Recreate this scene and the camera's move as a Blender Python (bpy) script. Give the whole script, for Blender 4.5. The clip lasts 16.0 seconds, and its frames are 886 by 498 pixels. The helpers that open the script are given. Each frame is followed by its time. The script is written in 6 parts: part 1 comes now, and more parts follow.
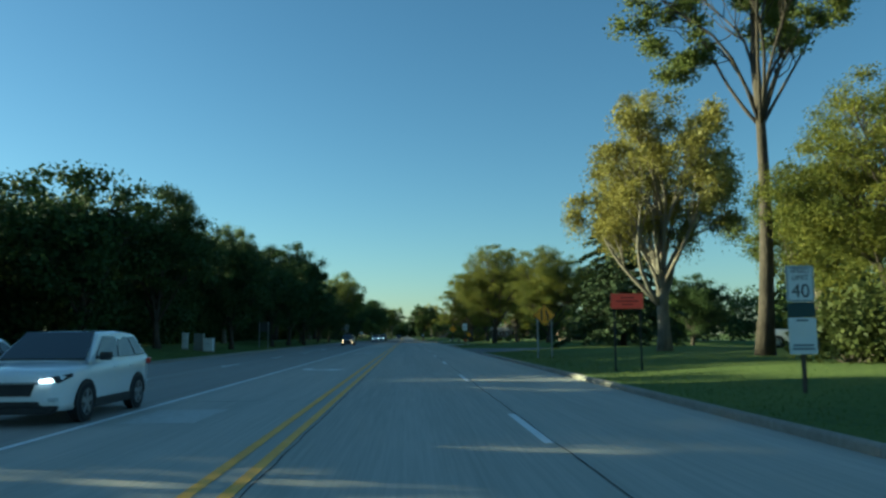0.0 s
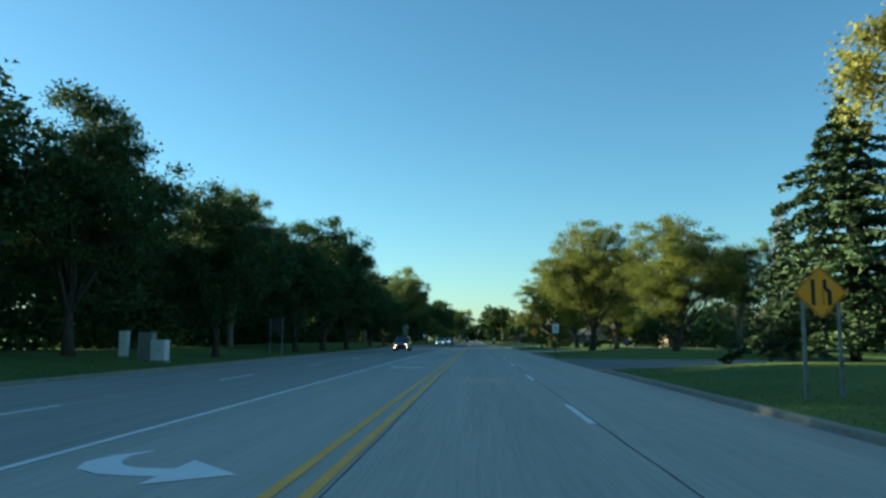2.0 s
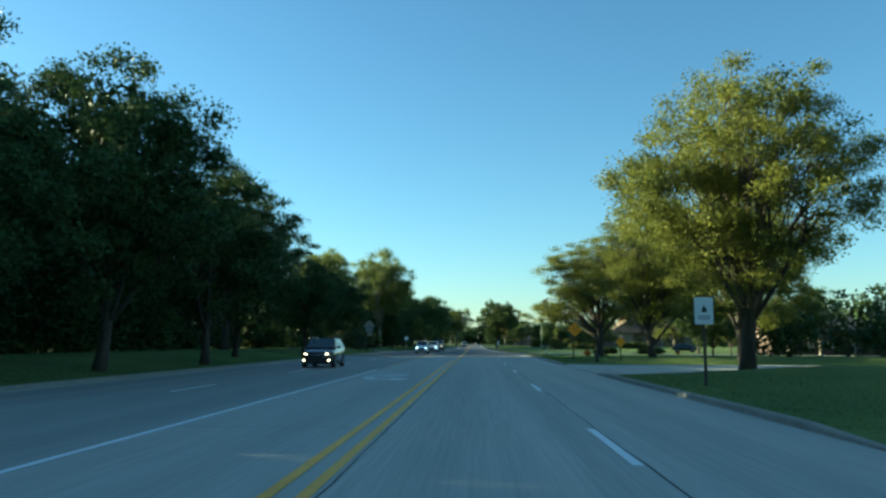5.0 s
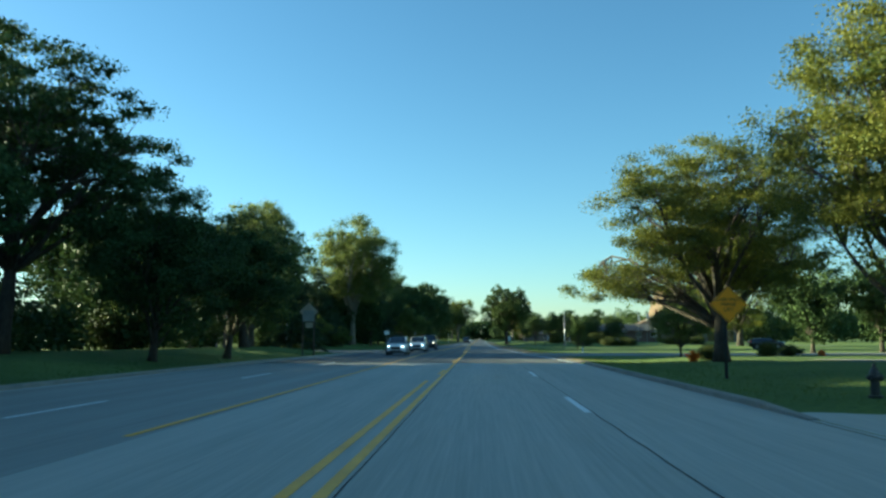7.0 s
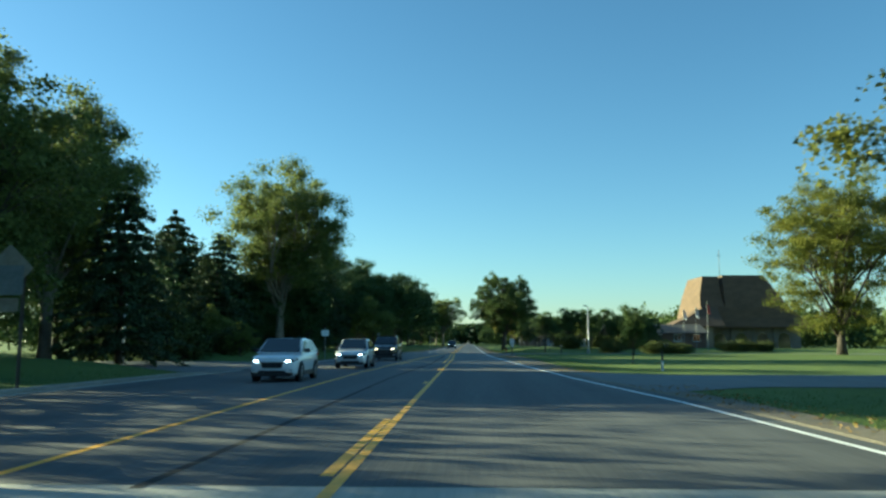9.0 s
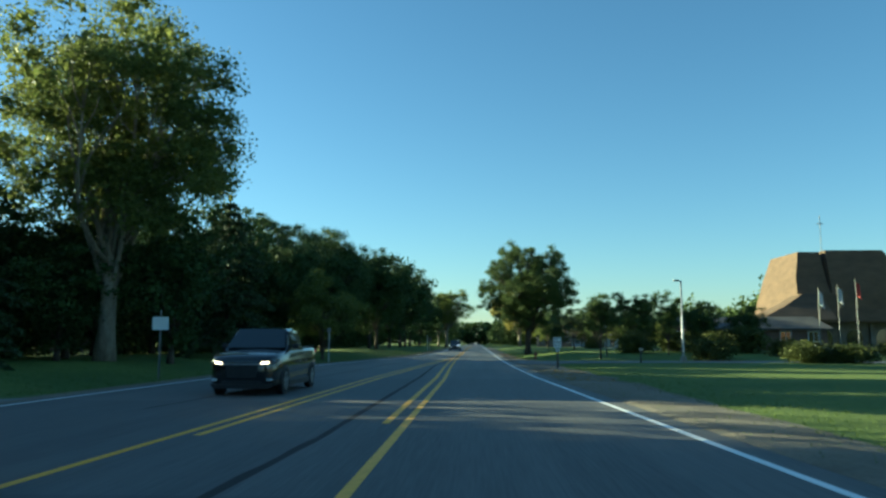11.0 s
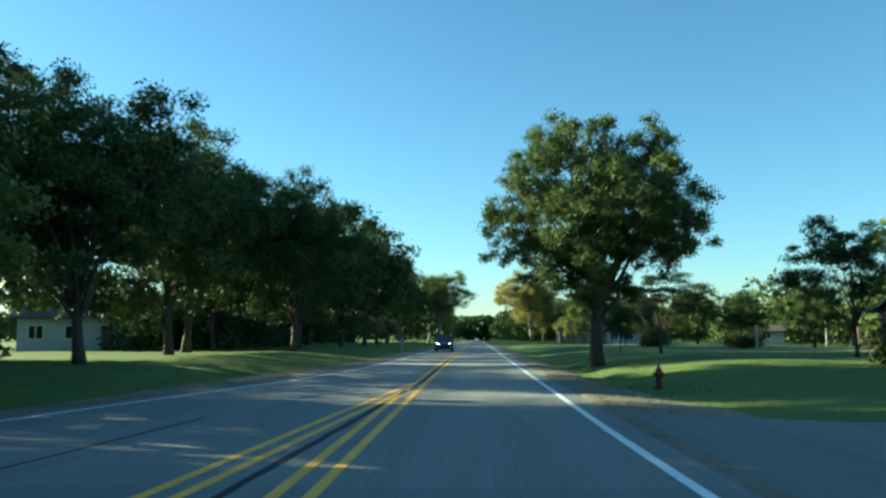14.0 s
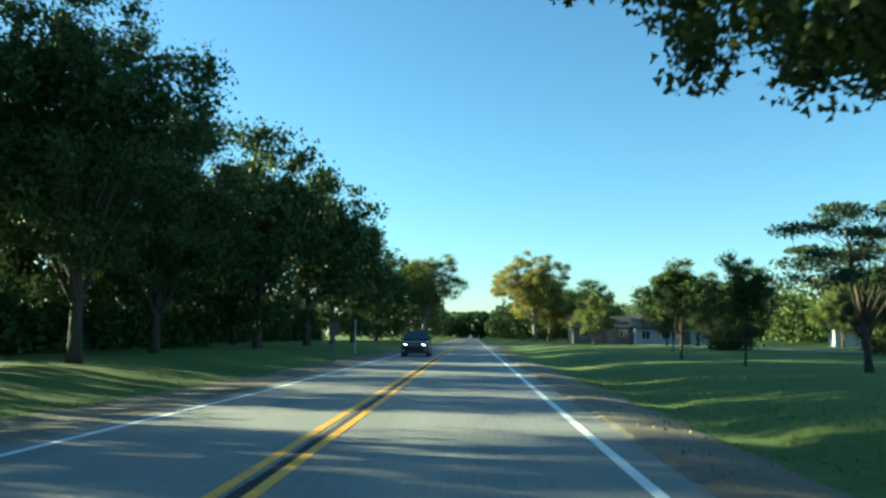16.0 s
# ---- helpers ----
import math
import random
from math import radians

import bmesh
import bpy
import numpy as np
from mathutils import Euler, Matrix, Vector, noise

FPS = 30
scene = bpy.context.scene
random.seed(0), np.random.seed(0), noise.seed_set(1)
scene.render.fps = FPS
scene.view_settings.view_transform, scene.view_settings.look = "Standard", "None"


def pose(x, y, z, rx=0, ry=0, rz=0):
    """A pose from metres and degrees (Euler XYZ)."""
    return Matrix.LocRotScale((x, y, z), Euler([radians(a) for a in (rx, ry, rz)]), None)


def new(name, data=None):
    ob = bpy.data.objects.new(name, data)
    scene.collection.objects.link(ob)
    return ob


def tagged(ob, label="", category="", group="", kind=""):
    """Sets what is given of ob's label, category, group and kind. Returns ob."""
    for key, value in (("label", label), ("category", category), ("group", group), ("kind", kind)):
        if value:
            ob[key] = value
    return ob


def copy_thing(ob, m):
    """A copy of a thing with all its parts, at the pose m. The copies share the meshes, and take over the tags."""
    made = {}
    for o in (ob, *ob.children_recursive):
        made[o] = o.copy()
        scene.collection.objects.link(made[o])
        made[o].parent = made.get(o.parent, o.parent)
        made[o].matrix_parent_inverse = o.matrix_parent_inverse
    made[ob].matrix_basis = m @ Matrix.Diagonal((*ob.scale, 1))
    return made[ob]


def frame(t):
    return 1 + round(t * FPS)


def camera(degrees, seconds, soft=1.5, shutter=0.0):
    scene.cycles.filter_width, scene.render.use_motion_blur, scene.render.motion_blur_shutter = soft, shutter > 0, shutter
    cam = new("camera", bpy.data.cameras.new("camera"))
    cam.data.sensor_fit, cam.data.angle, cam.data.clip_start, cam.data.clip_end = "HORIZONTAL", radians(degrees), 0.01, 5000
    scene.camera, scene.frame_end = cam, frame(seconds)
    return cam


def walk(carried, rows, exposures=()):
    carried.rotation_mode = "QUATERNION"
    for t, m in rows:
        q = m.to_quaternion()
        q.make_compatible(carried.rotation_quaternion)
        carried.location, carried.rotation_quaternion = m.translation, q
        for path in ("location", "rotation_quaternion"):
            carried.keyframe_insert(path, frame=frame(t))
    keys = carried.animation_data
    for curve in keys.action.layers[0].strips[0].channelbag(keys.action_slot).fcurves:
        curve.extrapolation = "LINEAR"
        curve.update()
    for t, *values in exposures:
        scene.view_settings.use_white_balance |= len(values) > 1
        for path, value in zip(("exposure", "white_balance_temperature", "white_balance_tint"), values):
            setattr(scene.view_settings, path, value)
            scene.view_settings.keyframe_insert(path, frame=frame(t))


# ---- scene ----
from itertools import product

# ---------------------------------------------------------------- camera
cam = camera(59.6, 16.0, soft=2.6, shutter=0.12)
# seconds, x, y, z, yaw, pitch, roll (metres, degrees)
PATH = [
    (0.0, 1.944, 0.000, 1.552, -2.54, 6.36, 0.32),
    (0.5, 1.929, 6.187, 1.552, 0.85, 6.61, 0.20),
    (1.0, 1.894, 12.744, 1.555, 2.16, 6.42, 0.00),
    (1.5, 1.875, 19.615, 1.551, 2.59, 6.61, -0.10),
    (2.0, 1.841, 27.081, 1.544, 2.54, 6.63, -0.29),
    (2.5, 1.809, 34.752, 1.546, 2.34, 6.69, -0.36),
    (3.0, 1.859, 42.700, 1.544, 2.19, 6.86, -0.39),
    (3.5, 1.900, 50.785, 1.546, 2.05, 6.92, -0.18),
    (4.0, 1.916, 59.040, 1.551, 2.21, 6.91, -0.17),
    (6.5, 1.824, 106.881, 1.548, 2.78, 6.67, -0.02),
    (7.0, 1.744, 116.703, 1.548, 2.77, 6.56, 0.16),
    (7.5, 1.681, 126.452, 1.540, 2.51, 6.63, 0.14),
    (8.0, 1.615, 136.298, 1.549, 2.29, 6.71, 0.16),
    (8.5, 1.572, 146.367, 1.546, 2.02, 6.79, -0.02),
    (9.0, 1.602, 156.721, 1.542, 1.90, 6.83, -0.08),
    (9.5, 1.601, 167.146, 1.549, 1.75, 7.10, -0.14),
    (10.0, 1.492, 177.563, 1.551, 2.11, 7.06, -0.21),
    (12.5, 1.509, 222.914, 1.550, 2.55, 6.55, 0.02),
    (13.0, 1.461, 230.856, 1.547, 2.51, 6.54, 0.01),
    (13.5, 1.407, 238.797, 1.542, 2.45, 6.57, 0.06),
    (14.0, 1.446, 246.794, 1.546, 2.51, 6.53, 0.18),
    (14.5, 1.610, 254.869, 1.550, 2.48, 6.53, 0.05),
    (15.0, 1.713, 262.778, 1.552, 2.42, 6.54, -0.23),
    (15.5, 1.783, 270.528, 1.552, 2.19, 6.48, -0.26),
    (16.0, 1.775, 278.275, 1.548, 2.12, 6.35, -0.11),
]
walk(cam, [(t, pose(x, y, z, 90 + p, r, w)) for t, x, y, z, w, p, r in PATH],
     exposures=[(t, e + 0.85, 5090, -19) for t, e in ((0.0, 0.82), (0.6, 0.95), (1.5, 1.12), (2.5, 1.38), (4.0, 1.42), (6.5, 1.42), (8.0, 1.35), (9.0, 1.26), (10.0, 1.18), (12.5, 1.38), (13.5, 1.5), (14.5, 1.62), (16.0, 1.68))])

# ---------------------------------------------------------------- light
SUN_EL, SUN_AZ = 13.0, -73.0     # degrees above the horizon; clockwise from the road's direction (minus: left)
world = bpy.data.worlds.new("sky")
scene.world = world
world.use_nodes = True
wn = world.node_tree
sky = wn.nodes.new("ShaderNodeTexSky")
sky.sky_type = "NISHITA"
sky.sun_disc = False
sky.sun_elevation = radians(SUN_EL)
sky.sun_rotation = radians(SUN_AZ)
sky.air_density, sky.dust_density, sky.ozone_density = 1.0, 0.35, 2.2
wn.nodes["Background"].inputs["Strength"].default_value = 0.042
wn.links.new(sky.outputs["Color"], wn.nodes["Background"].inputs["Color"])
sun_data = bpy.data.lights.new("sun", "SUN")
sun_data.energy, sun_data.angle, sun_data.color = 5.0, radians(0.6), (1.0, 0.78, 0.45)
sun = new("sun", sun_data)
az, el = radians(SUN_AZ), radians(SUN_EL)
SUN_WAY = Vector((math.sin(az) * math.cos(el), math.cos(az) * math.cos(el), math.sin(el)))
sun.rotation_mode = "QUATERNION"
sun.rotation_quaternion = SUN_WAY.to_track_quat("Z", "Y")
sun.location = (-60, 100, 60)


# ---------------------------------------------------------------- materials
def material(name, base, rough=0.8, metal=0.0):
    m = bpy.data.materials.new(name)
    m.use_nodes = True
    b = m.node_tree.nodes["Principled BSDF"]
    b.inputs["Base Color"].default_value = (*base, 1)
    b.inputs["Roughness"].default_value = rough
    b.inputs["Metallic"].default_value = metal
    return m


def link(m, a, out, b, inp):
    m.node_tree.links.new(a.outputs[out], b.inputs[inp])


def node(m, kind, **inputs):
    n = m.node_tree.nodes.new(kind)
    for key, value in inputs.items():
        n.inputs[key.replace("_", " ")].default_value = value
    return n


def varied(name, dark, light, fine=8.0, coarse=0.4, rough=0.85, bump=0.3, depth=0.01, metal=0.0, stretch=None, islands=0.0, span=0.35):
    """Two scales of noise between two colours, with a bump."""
    m = material(name, light, rough, metal)
    b = m.node_tree.nodes["Principled BSDF"]
    place = node(m, "ShaderNodeTexCoord")
    src = (place, "Object")
    if stretch:
        mp = node(m, "ShaderNodeMapping")
        mp.inputs["Scale"].default_value = stretch
        link(m, place, "Object", mp, "Vector")
        src = (mp, "Vector")
    n1, n2 = node(m, "ShaderNodeTexNoise", Scale=fine, Detail=5.0, Roughness=0.65), node(m, "ShaderNodeTexNoise", Scale=coarse, Detail=4.0, Roughness=0.6)
    for n in (n1, n2):
        link(m, *src, n, "Vector")
    add = m.node_tree.nodes.new("ShaderNodeMath")
    add.operation = "ADD"
    link(m, n1, "Fac", add, 0)
    link(m, n2, "Fac", add, 1)
    last = add
    if islands:
        geo, more = node(m, "ShaderNodeNewGeometry"), m.node_tree.nodes.new("ShaderNodeMath")
        more.operation = "MULTIPLY_ADD"
        link(m, geo, "Random Per Island", more, 0)
        more.inputs[1].default_value = islands
        link(m, add, "Value", more, 2)
        last = more
    ramp = m.node_tree.nodes.new("ShaderNodeMapRange")
    ramp.inputs["From Min"].default_value, ramp.inputs["From Max"].default_value = 1.0 - span, 1.0 + span + islands
    link(m, last, "Value", ramp, "Value")
    mix = m.node_tree.nodes.new("ShaderNodeMix")
    mix.data_type = "RGBA"
    mix.inputs["A"].default_value, mix.inputs["B"].default_value = (*dark, 1), (*light, 1)
    link(m, ramp, "Result", mix, "Factor")
    m.node_tree.links.new(mix.outputs["Result"], b.inputs["Base Color"])
    if bump:
        bp = node(m, "ShaderNodeBump", Strength=bump, Distance=depth)
        link(m, n1, "Fac", bp, "Height")
        link(m, bp, "Normal", b, "Normal")
    return m


def leaf_material(name, dark, light, glow=0.4, gloss=0.2):
    """Leaves that let part of the light through; each leaf has its own tone."""
    m = material(name, light, 0.55)
    nt = m.node_tree
    b = nt.nodes["Principled BSDF"]
    geo = node(m, "ShaderNodeNewGeometry")
    info = node(m, "ShaderNodeTexCoord")
    big = node(m, "ShaderNodeTexNoise", Scale=0.45, Detail=2.0)
    link(m, info, "Object", big, "Vector")
    s = nt.nodes.new("ShaderNodeMath")
    s.operation = "MULTIPLY_ADD"
    s.inputs[1].default_value = 0.55
    link(m, geo, "Random Per Island", s, 0)
    k = nt.nodes.new("ShaderNodeMath")
    k.operation = "MULTIPLY_ADD"
    k.inputs[1].default_value, k.inputs[2].default_value = 1.3, -0.4
    link(m, big, "Fac", k, 0)
    link(m, k, "Value", s, 2)
    mix = nt.nodes.new("ShaderNodeMix")
    mix.data_type = "RGBA"
    mix.inputs["A"].default_value, mix.inputs["B"].default_value = (*dark, 1), (*light, 1)
    link(m, s, "Value", mix, "Factor")
    nt.links.new(mix.outputs["Result"], b.inputs["Base Color"])
    b.inputs["Specular IOR Level"].default_value = gloss
    tr = node(m, "ShaderNodeBsdfTranslucent")
    nt.links.new(mix.outputs["Result"], tr.inputs["Color"])
    both = node(m, "ShaderNodeMixShader", Fac=glow)
    nt.links.new(b.outputs["BSDF"], both.inputs[1])
    nt.links.new(tr.outputs["BSDF"], both.inputs[2])
    nt.links.new(both.outputs["Shader"], nt.nodes["Material Output"].inputs["Surface"])
    return m


M_CONCRETE = varied("worn_concrete", (0.350, 0.342, 0.296), (0.470, 0.452, 0.396), 10, 0.5, 0.88, 0.25, 0.004, stretch=(1.6, 0.03, 1), span=0.22)
M_CONCRETE_DARK = varied("older_concrete", (0.255, 0.248, 0.222), (0.350, 0.338, 0.304), 10, 0.5, 0.88, 0.25, 0.004, stretch=(1.6, 0.03, 1), span=0.22)
M_ASPHALT = varied("asphalt", (0.100, 0.102, 0.102), (0.178, 0.177, 0.172), 16, 0.5, 0.8, 0.35, 0.006, stretch=(1.5, 0.04, 1))
M_TAR = varied("tar", (0.006, 0.006, 0.007), (0.016, 0.016, 0.018), 9, 1.0, 0.92, 0.1)
M_GRASS = varied("lawn", (0.058, 0.098, 0.028), (0.165, 0.205, 0.050), 5.0, 0.13, 0.95, 0.7, 0.05)
M_BLADES = leaf_material("grass_blades", (0.058, 0.100, 0.026), (0.155, 0.195, 0.046), 0.35, 0.05)
M_GRAVEL = varied("gravel", (0.105, 0.092, 0.070), (0.27, 0.236, 0.182), 16, 0.5, 0.95, 0.8, 0.02)
M_KERB = varied("kerb_concrete", (0.20, 0.19, 0.165), (0.34, 0.322, 0.28), 9, 0.7, 0.85, 0.35, 0.006)
for m in (M_GRASS, M_GRAVEL, M_KERB):
    m.node_tree.nodes["Principled BSDF"].inputs["Specular IOR Level"].default_value = 0.15
M_WHITE = varied("white_road_paint", (0.72, 0.73, 0.73), (0.88, 0.88, 0.87), 7, 0.8, 0.6, 0.15, 0.003)
M_YELLOW = varied("yellow_road_paint", (0.60, 0.31, 0.015), (0.86, 0.48, 0.03), 7, 0.8, 0.6, 0.15, 0.003)
M_BARK = varied("bark", (0.022, 0.018, 0.014), (0.095, 0.075, 0.056), 9, 1.5, 0.95, 1.0, 0.04, stretch=(1, 1, 0.3))
M_BARK_PALE = varied("pale_bark", (0.10, 0.085, 0.065), (0.30, 0.26, 0.20), 7, 1.5, 0.9, 0.8, 0.03, stretch=(1, 1, 0.35))
M_LEAF_MAPLE = leaf_material("maple_leaves", (0.034, 0.056, 0.024), (0.080, 0.112, 0.036), 0.12, 0.06)
M_LEAF_OAK = leaf_material("oak_leaves", (0.038, 0.066, 0.024), (0.112, 0.142, 0.042), 0.24, 0.1)
# the yellow in the next three lighter tones partly stands for evening sun
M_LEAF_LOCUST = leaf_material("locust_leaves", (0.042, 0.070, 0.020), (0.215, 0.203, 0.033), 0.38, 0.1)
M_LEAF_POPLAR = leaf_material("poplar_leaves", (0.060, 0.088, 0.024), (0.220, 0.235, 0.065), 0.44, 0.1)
M_LEAF_GOLD = leaf_material("turning_sunlit_leaves", (0.10, 0.10, 0.022), (0.36, 0.32, 0.085), 0.42)
M_NEEDLE = leaf_material("needles", (0.030, 0.048, 0.024), (0.080, 0.105, 0.052), 0.1, 0.05)
M_TWIG = leaf_material("grey_twigs", (0.10, 0.095, 0.085), (0.24, 0.22, 0.19), 0.1, 0.05)
M_LEAF_SHRUB = leaf_material("shrub_leaves", (0.030, 0.046, 0.016), (0.105, 0.115, 0.032), 0.22, 0.1)

M_LEAF_FLOWER = leaf_material("orange_leaves", (0.35, 0.08, 0.010), (0.80, 0.24, 0.03), 0.35)
M_LEAF_LITTER = leaf_material("fallen_leaves", (0.12, 0.07, 0.025), (0.36, 0.24, 0.07), 0.15)


# ---------------------------------------------------------------- builders
def mesh_ob(name, verts, faces, mat, parent=None, label="", smooth=False):
    me = bpy.data.meshes.new(name)
    me.from_pydata([tuple(v) for v in verts], [], [tuple(f) for f in faces])
    me.materials.append(mat)
    if smooth:
        me.polygons.foreach_set("use_smooth", [True] * len(me.polygons))
    ob = new(name, me)
    ob.parent = parent
    if label:
        ob["label"] = label
    return ob


def part(name, bm, mat, parent=None, label="", smooth=False):
    """Links a bmesh as one mesh object under a thing or a part."""
    me = bpy.data.meshes.new(name)
    bm.normal_update()
    bm.to_mesh(me)
    bm.free()
    me.materials.append(mat)
    if smooth:
        me.polygons.foreach_set("use_smooth", [True] * len(me.polygons))
    ob = new(name, me)
    ob.parent = parent
    if label:
        ob["label"] = label
    return ob


def box(bm, x0, x1, y0, y1, z0, z1, bevel=0.0):
    r = bmesh.ops.create_cube(bm, size=1.0)
    for v in r["verts"]:
        v.co = Vector((x0 + (v.co.x + 0.5) * (x1 - x0), y0 + (v.co.y + 0.5) * (y1 - y0), z0 + (v.co.z + 0.5) * (z1 - z0)))
    if bevel:
        bmesh.ops.bevel(bm, geom=list({e for v in r["verts"] for e in v.link_edges}), offset=bevel, segments=2, affect="EDGES", profile=0.6)
    return bm


def boxed(*a, **k):
    return box(bmesh.new(), *a, **k)


def tube_data(points, radii, sides=7, cap=True):
    """Vertices and faces of a tapered tube along points."""
    verts, faces = [], []
    n = len(points)
    side = None
    for i, (p, r) in enumerate(zip(points, radii)):
        d = Vector(points[min(i + 1, n - 1)]) - Vector(points[max(i - 1, 0)])
        if d.length < 1e-6:
            d = Vector((0, 0, 1))
        d.normalize()
        if side is None:
            side = d.orthogonal().normalized()
        side = (side - d * side.dot(d)).normalized()
        up = d.cross(side)
        for k in range(sides):
            a = 2 * math.pi * k / sides
            verts.append(Vector(p) + (side * math.cos(a) + up * math.sin(a)) * r)
    for i in range(n - 1):
        for k in range(sides):
            a, b = i * sides + k, i * sides + (k + 1) % sides
            faces.append((a, b, b + sides, a + sides))
    if cap:
        faces.append(tuple(range(sides))[::-1])
        faces.append(tuple(range((n - 1) * sides, n * sides)))
    return verts, faces


def joined(chunks):
    verts, faces = [], []
    for v, f in chunks:
        o = len(verts)
        verts += list(v)
        faces += [tuple(i + o for i in q) for q in f]
    return verts, faces


def tube_ob(name, points, radii, mat, parent=None, sides=10, label=""):
    if isinstance(radii, (int, float)):
        radii = [radii] * len(points)
    v, f = tube_data(points, radii, sides)
    return mesh_ob(name, v, f, mat, parent, label, smooth=False)


def empty(name, x=0.0, y=0.0, z=0.0, turn=0.0):
    ob = new(name)
    ob.matrix_basis = pose(x, y, z, 0, 0, turn)
    return ob


def lerp_table(y, table):
    return float(np.interp(y, [a for a, _ in table], [b for _, b in table]))

# ---------------------------------------------------------------- road and ground
RIGHT_LINE = [(-60, 7.3), (165, 7.35), (177, 7.1), (190, 6.05), (200, 5.55), (215, 4.85), (232, 4.1), (244, 3.82), (260, 3.62), (300, 3.58), (600, 3.6)]
LEFT_LINE = [(-60, -12.0), (165, -12.0), (200, -10.1), (241, -9.6), (255, -8.5), (265, -7.0), (275, -5.3), (288, -4.25), (300, -3.95), (600, -3.95)]
Y_JOINT = 165.2          # the concrete ends here, asphalt begins
Y_NEAR, Y_FAR = -70.0, 900.0
# driveways: side (1 right, -1 left), first and last y at the road, flare, length away from the road
DRIVES = [(1, 69.5, 87.0, 2.5, 60), (1, 117.0, 131.0, 2.0, 60), (1, 184.0, 194.0, 3.0, 70), (1, 254.0, 261.0, 2.0, 60),
          (-1, 198.0, 214.0, 4.0, 45), (1, 388.0, 396.0, 3.0, 60)]


def right_edge(y):
    if y < Y_JOINT:
        return 7.85
    return lerp_table(y, RIGHT_LINE) + 0.55


def left_edge(y):
    if y < 200:
        return lerp_table(y, [(-60, -12.75), (165, -12.75), (180, -11.7), (200, -10.8)])
    return lerp_table(y, LEFT_LINE) - 0.55


def ease(a, b, v):
    t = min(1.0, max(0.0, (v - a) / (b - a)))
    return t * t * (3 - 2 * t)


def drive_mask(side, y, d):
    """0 on a driveway, 1 away from it."""
    k = 1.0
    for s, a, b, fl, length in DRIVES:
        if s == side:
            w = fl * (1 - ease(0, 5, d))
            k = min(k, ease(0.3, 3.5, max(a - w - y, y - b - w)))
    return k


def rise(side, y, d):
    """Height of the lawn d metres from the road's edge."""
    if side > 0:
        kerbed = 1 - ease(158, 168, y)
        h = 0.13 * kerbed + (0.45 - 0.33 * ease(120, 165, y)) * ease(0.5, 11, d)
        h += (1 - kerbed) * (0.02 - 0.10 * ease(0.6, 3.0, d) + 0.18 * ease(3.0, 9.0, d))
        h -= 0.32 * ease(170, 185, y) * (1 - ease(236, 256, y)) * ease(3.0, 8.0, d)
        h += ease(262, 280, y) * (0.22 * ease(2.5, 6, d) - 0.12 * ease(0.5, 2.5, d))
        h += 0.30 * ease(268, 280, y) * (1 - ease(292, 306, y)) * ease(1.9, 3.2, d)      # the bank round the oak
    else:
        kerbed = 1 - ease(196, 204, y)
        h = 0.13 * kerbed + 0.60 * ease(0.6, 9, d) - 0.06 * (1 - kerbed) * ease(0.3, 2, d)
    far = ease(30, 60, d)
    bumps = 0.05 * noise.noise(Vector((d * 0.25, y * 0.18, side * 7.0))) * ease(1.0, 4.0, d)
    return (h + bumps) * (1 - 0.4 * far)


def ground_z(x, y):
    """Height of the ground sheet."""
    r, l = right_edge(y), left_edge(y)
    if x > r:
        return rise(1, y, x - r) * (0.12 + 0.88 * drive_mask(1, y, x - r)) if y < 880 else 0.2
    if x < l:
        return rise(-1, y, l - x) * (0.12 + 0.88 * drive_mask(-1, y, l - x)) if y < 880 else 0.2
    return 0.0


def strip(name, ys, xs_at, z_at, mat, kind="structure", label="", category="", parent=None, thick=0.0):
    """A surface through the given cross lines; thick: a skirt down along its long edges."""
    verts, faces, cols = [], [], None
    for y in ys:
        xs = xs_at(y)
        if thick:
            xs = [xs[0] - 1e-3] + list(xs) + [xs[-1] + 1e-3]
        cols = len(xs)
        for i, x in enumerate(xs):
            verts.append((x, y, z_at(x, y) - (thick if thick and i in (0, cols - 1) else 0.0)))
    for j in range(len(ys) - 1):
        for i in range(cols - 1):
            a = j * cols + i
            faces.append((a, a + 1, a + cols + 1, a + cols))
    ob = mesh_ob(name, verts, faces, mat, parent)
    if parent is None:
        tagged(ob, label, category, kind=kind)
    return ob


NEAR_YS = [Y_NEAR + 1.25 * i for i in range(int((460 - Y_NEAR) / 1.25) + 1)]
ALL_YS = [-900.0, -400.0, -150.0] + NEAR_YS + [470.0, 490.0, 520.0, 560.0, 620.0, 700.0, 800.0, 900.0, 1200.0, 1700.0, 2500.0, 4000.0]
OUT = [0.0, 0.12, 0.5, 1.0, 1.6, 2.3, 3.0, 4.0, 5.0, 6.5, 8.0, 10.0, 12.5, 16.0, 20.0, 26.0, 34.0, 46.0, 65.0, 110.0, 250.0, 700.0, 2500.0]


def sheet_xs(y):
    return [left_edge(y) - d for d in reversed(OUT)] + [0.0] + [right_edge(y) + d for d in OUT]


def sheet_z(x, y):
    r, l = right_edge(y), left_edge(y)
    if l - 1e-6 <= x <= r + 1e-6:
        return -0.06
    return ground_z(x, y)


ground = strip("ground", ALL_YS, sheet_xs, sheet_z, M_GRASS, label="mown green lawn and verge with long evening shadows", category="lawn")
ground.data.polygons.foreach_set("use_smooth", [True] * len(ground.data.polygons))

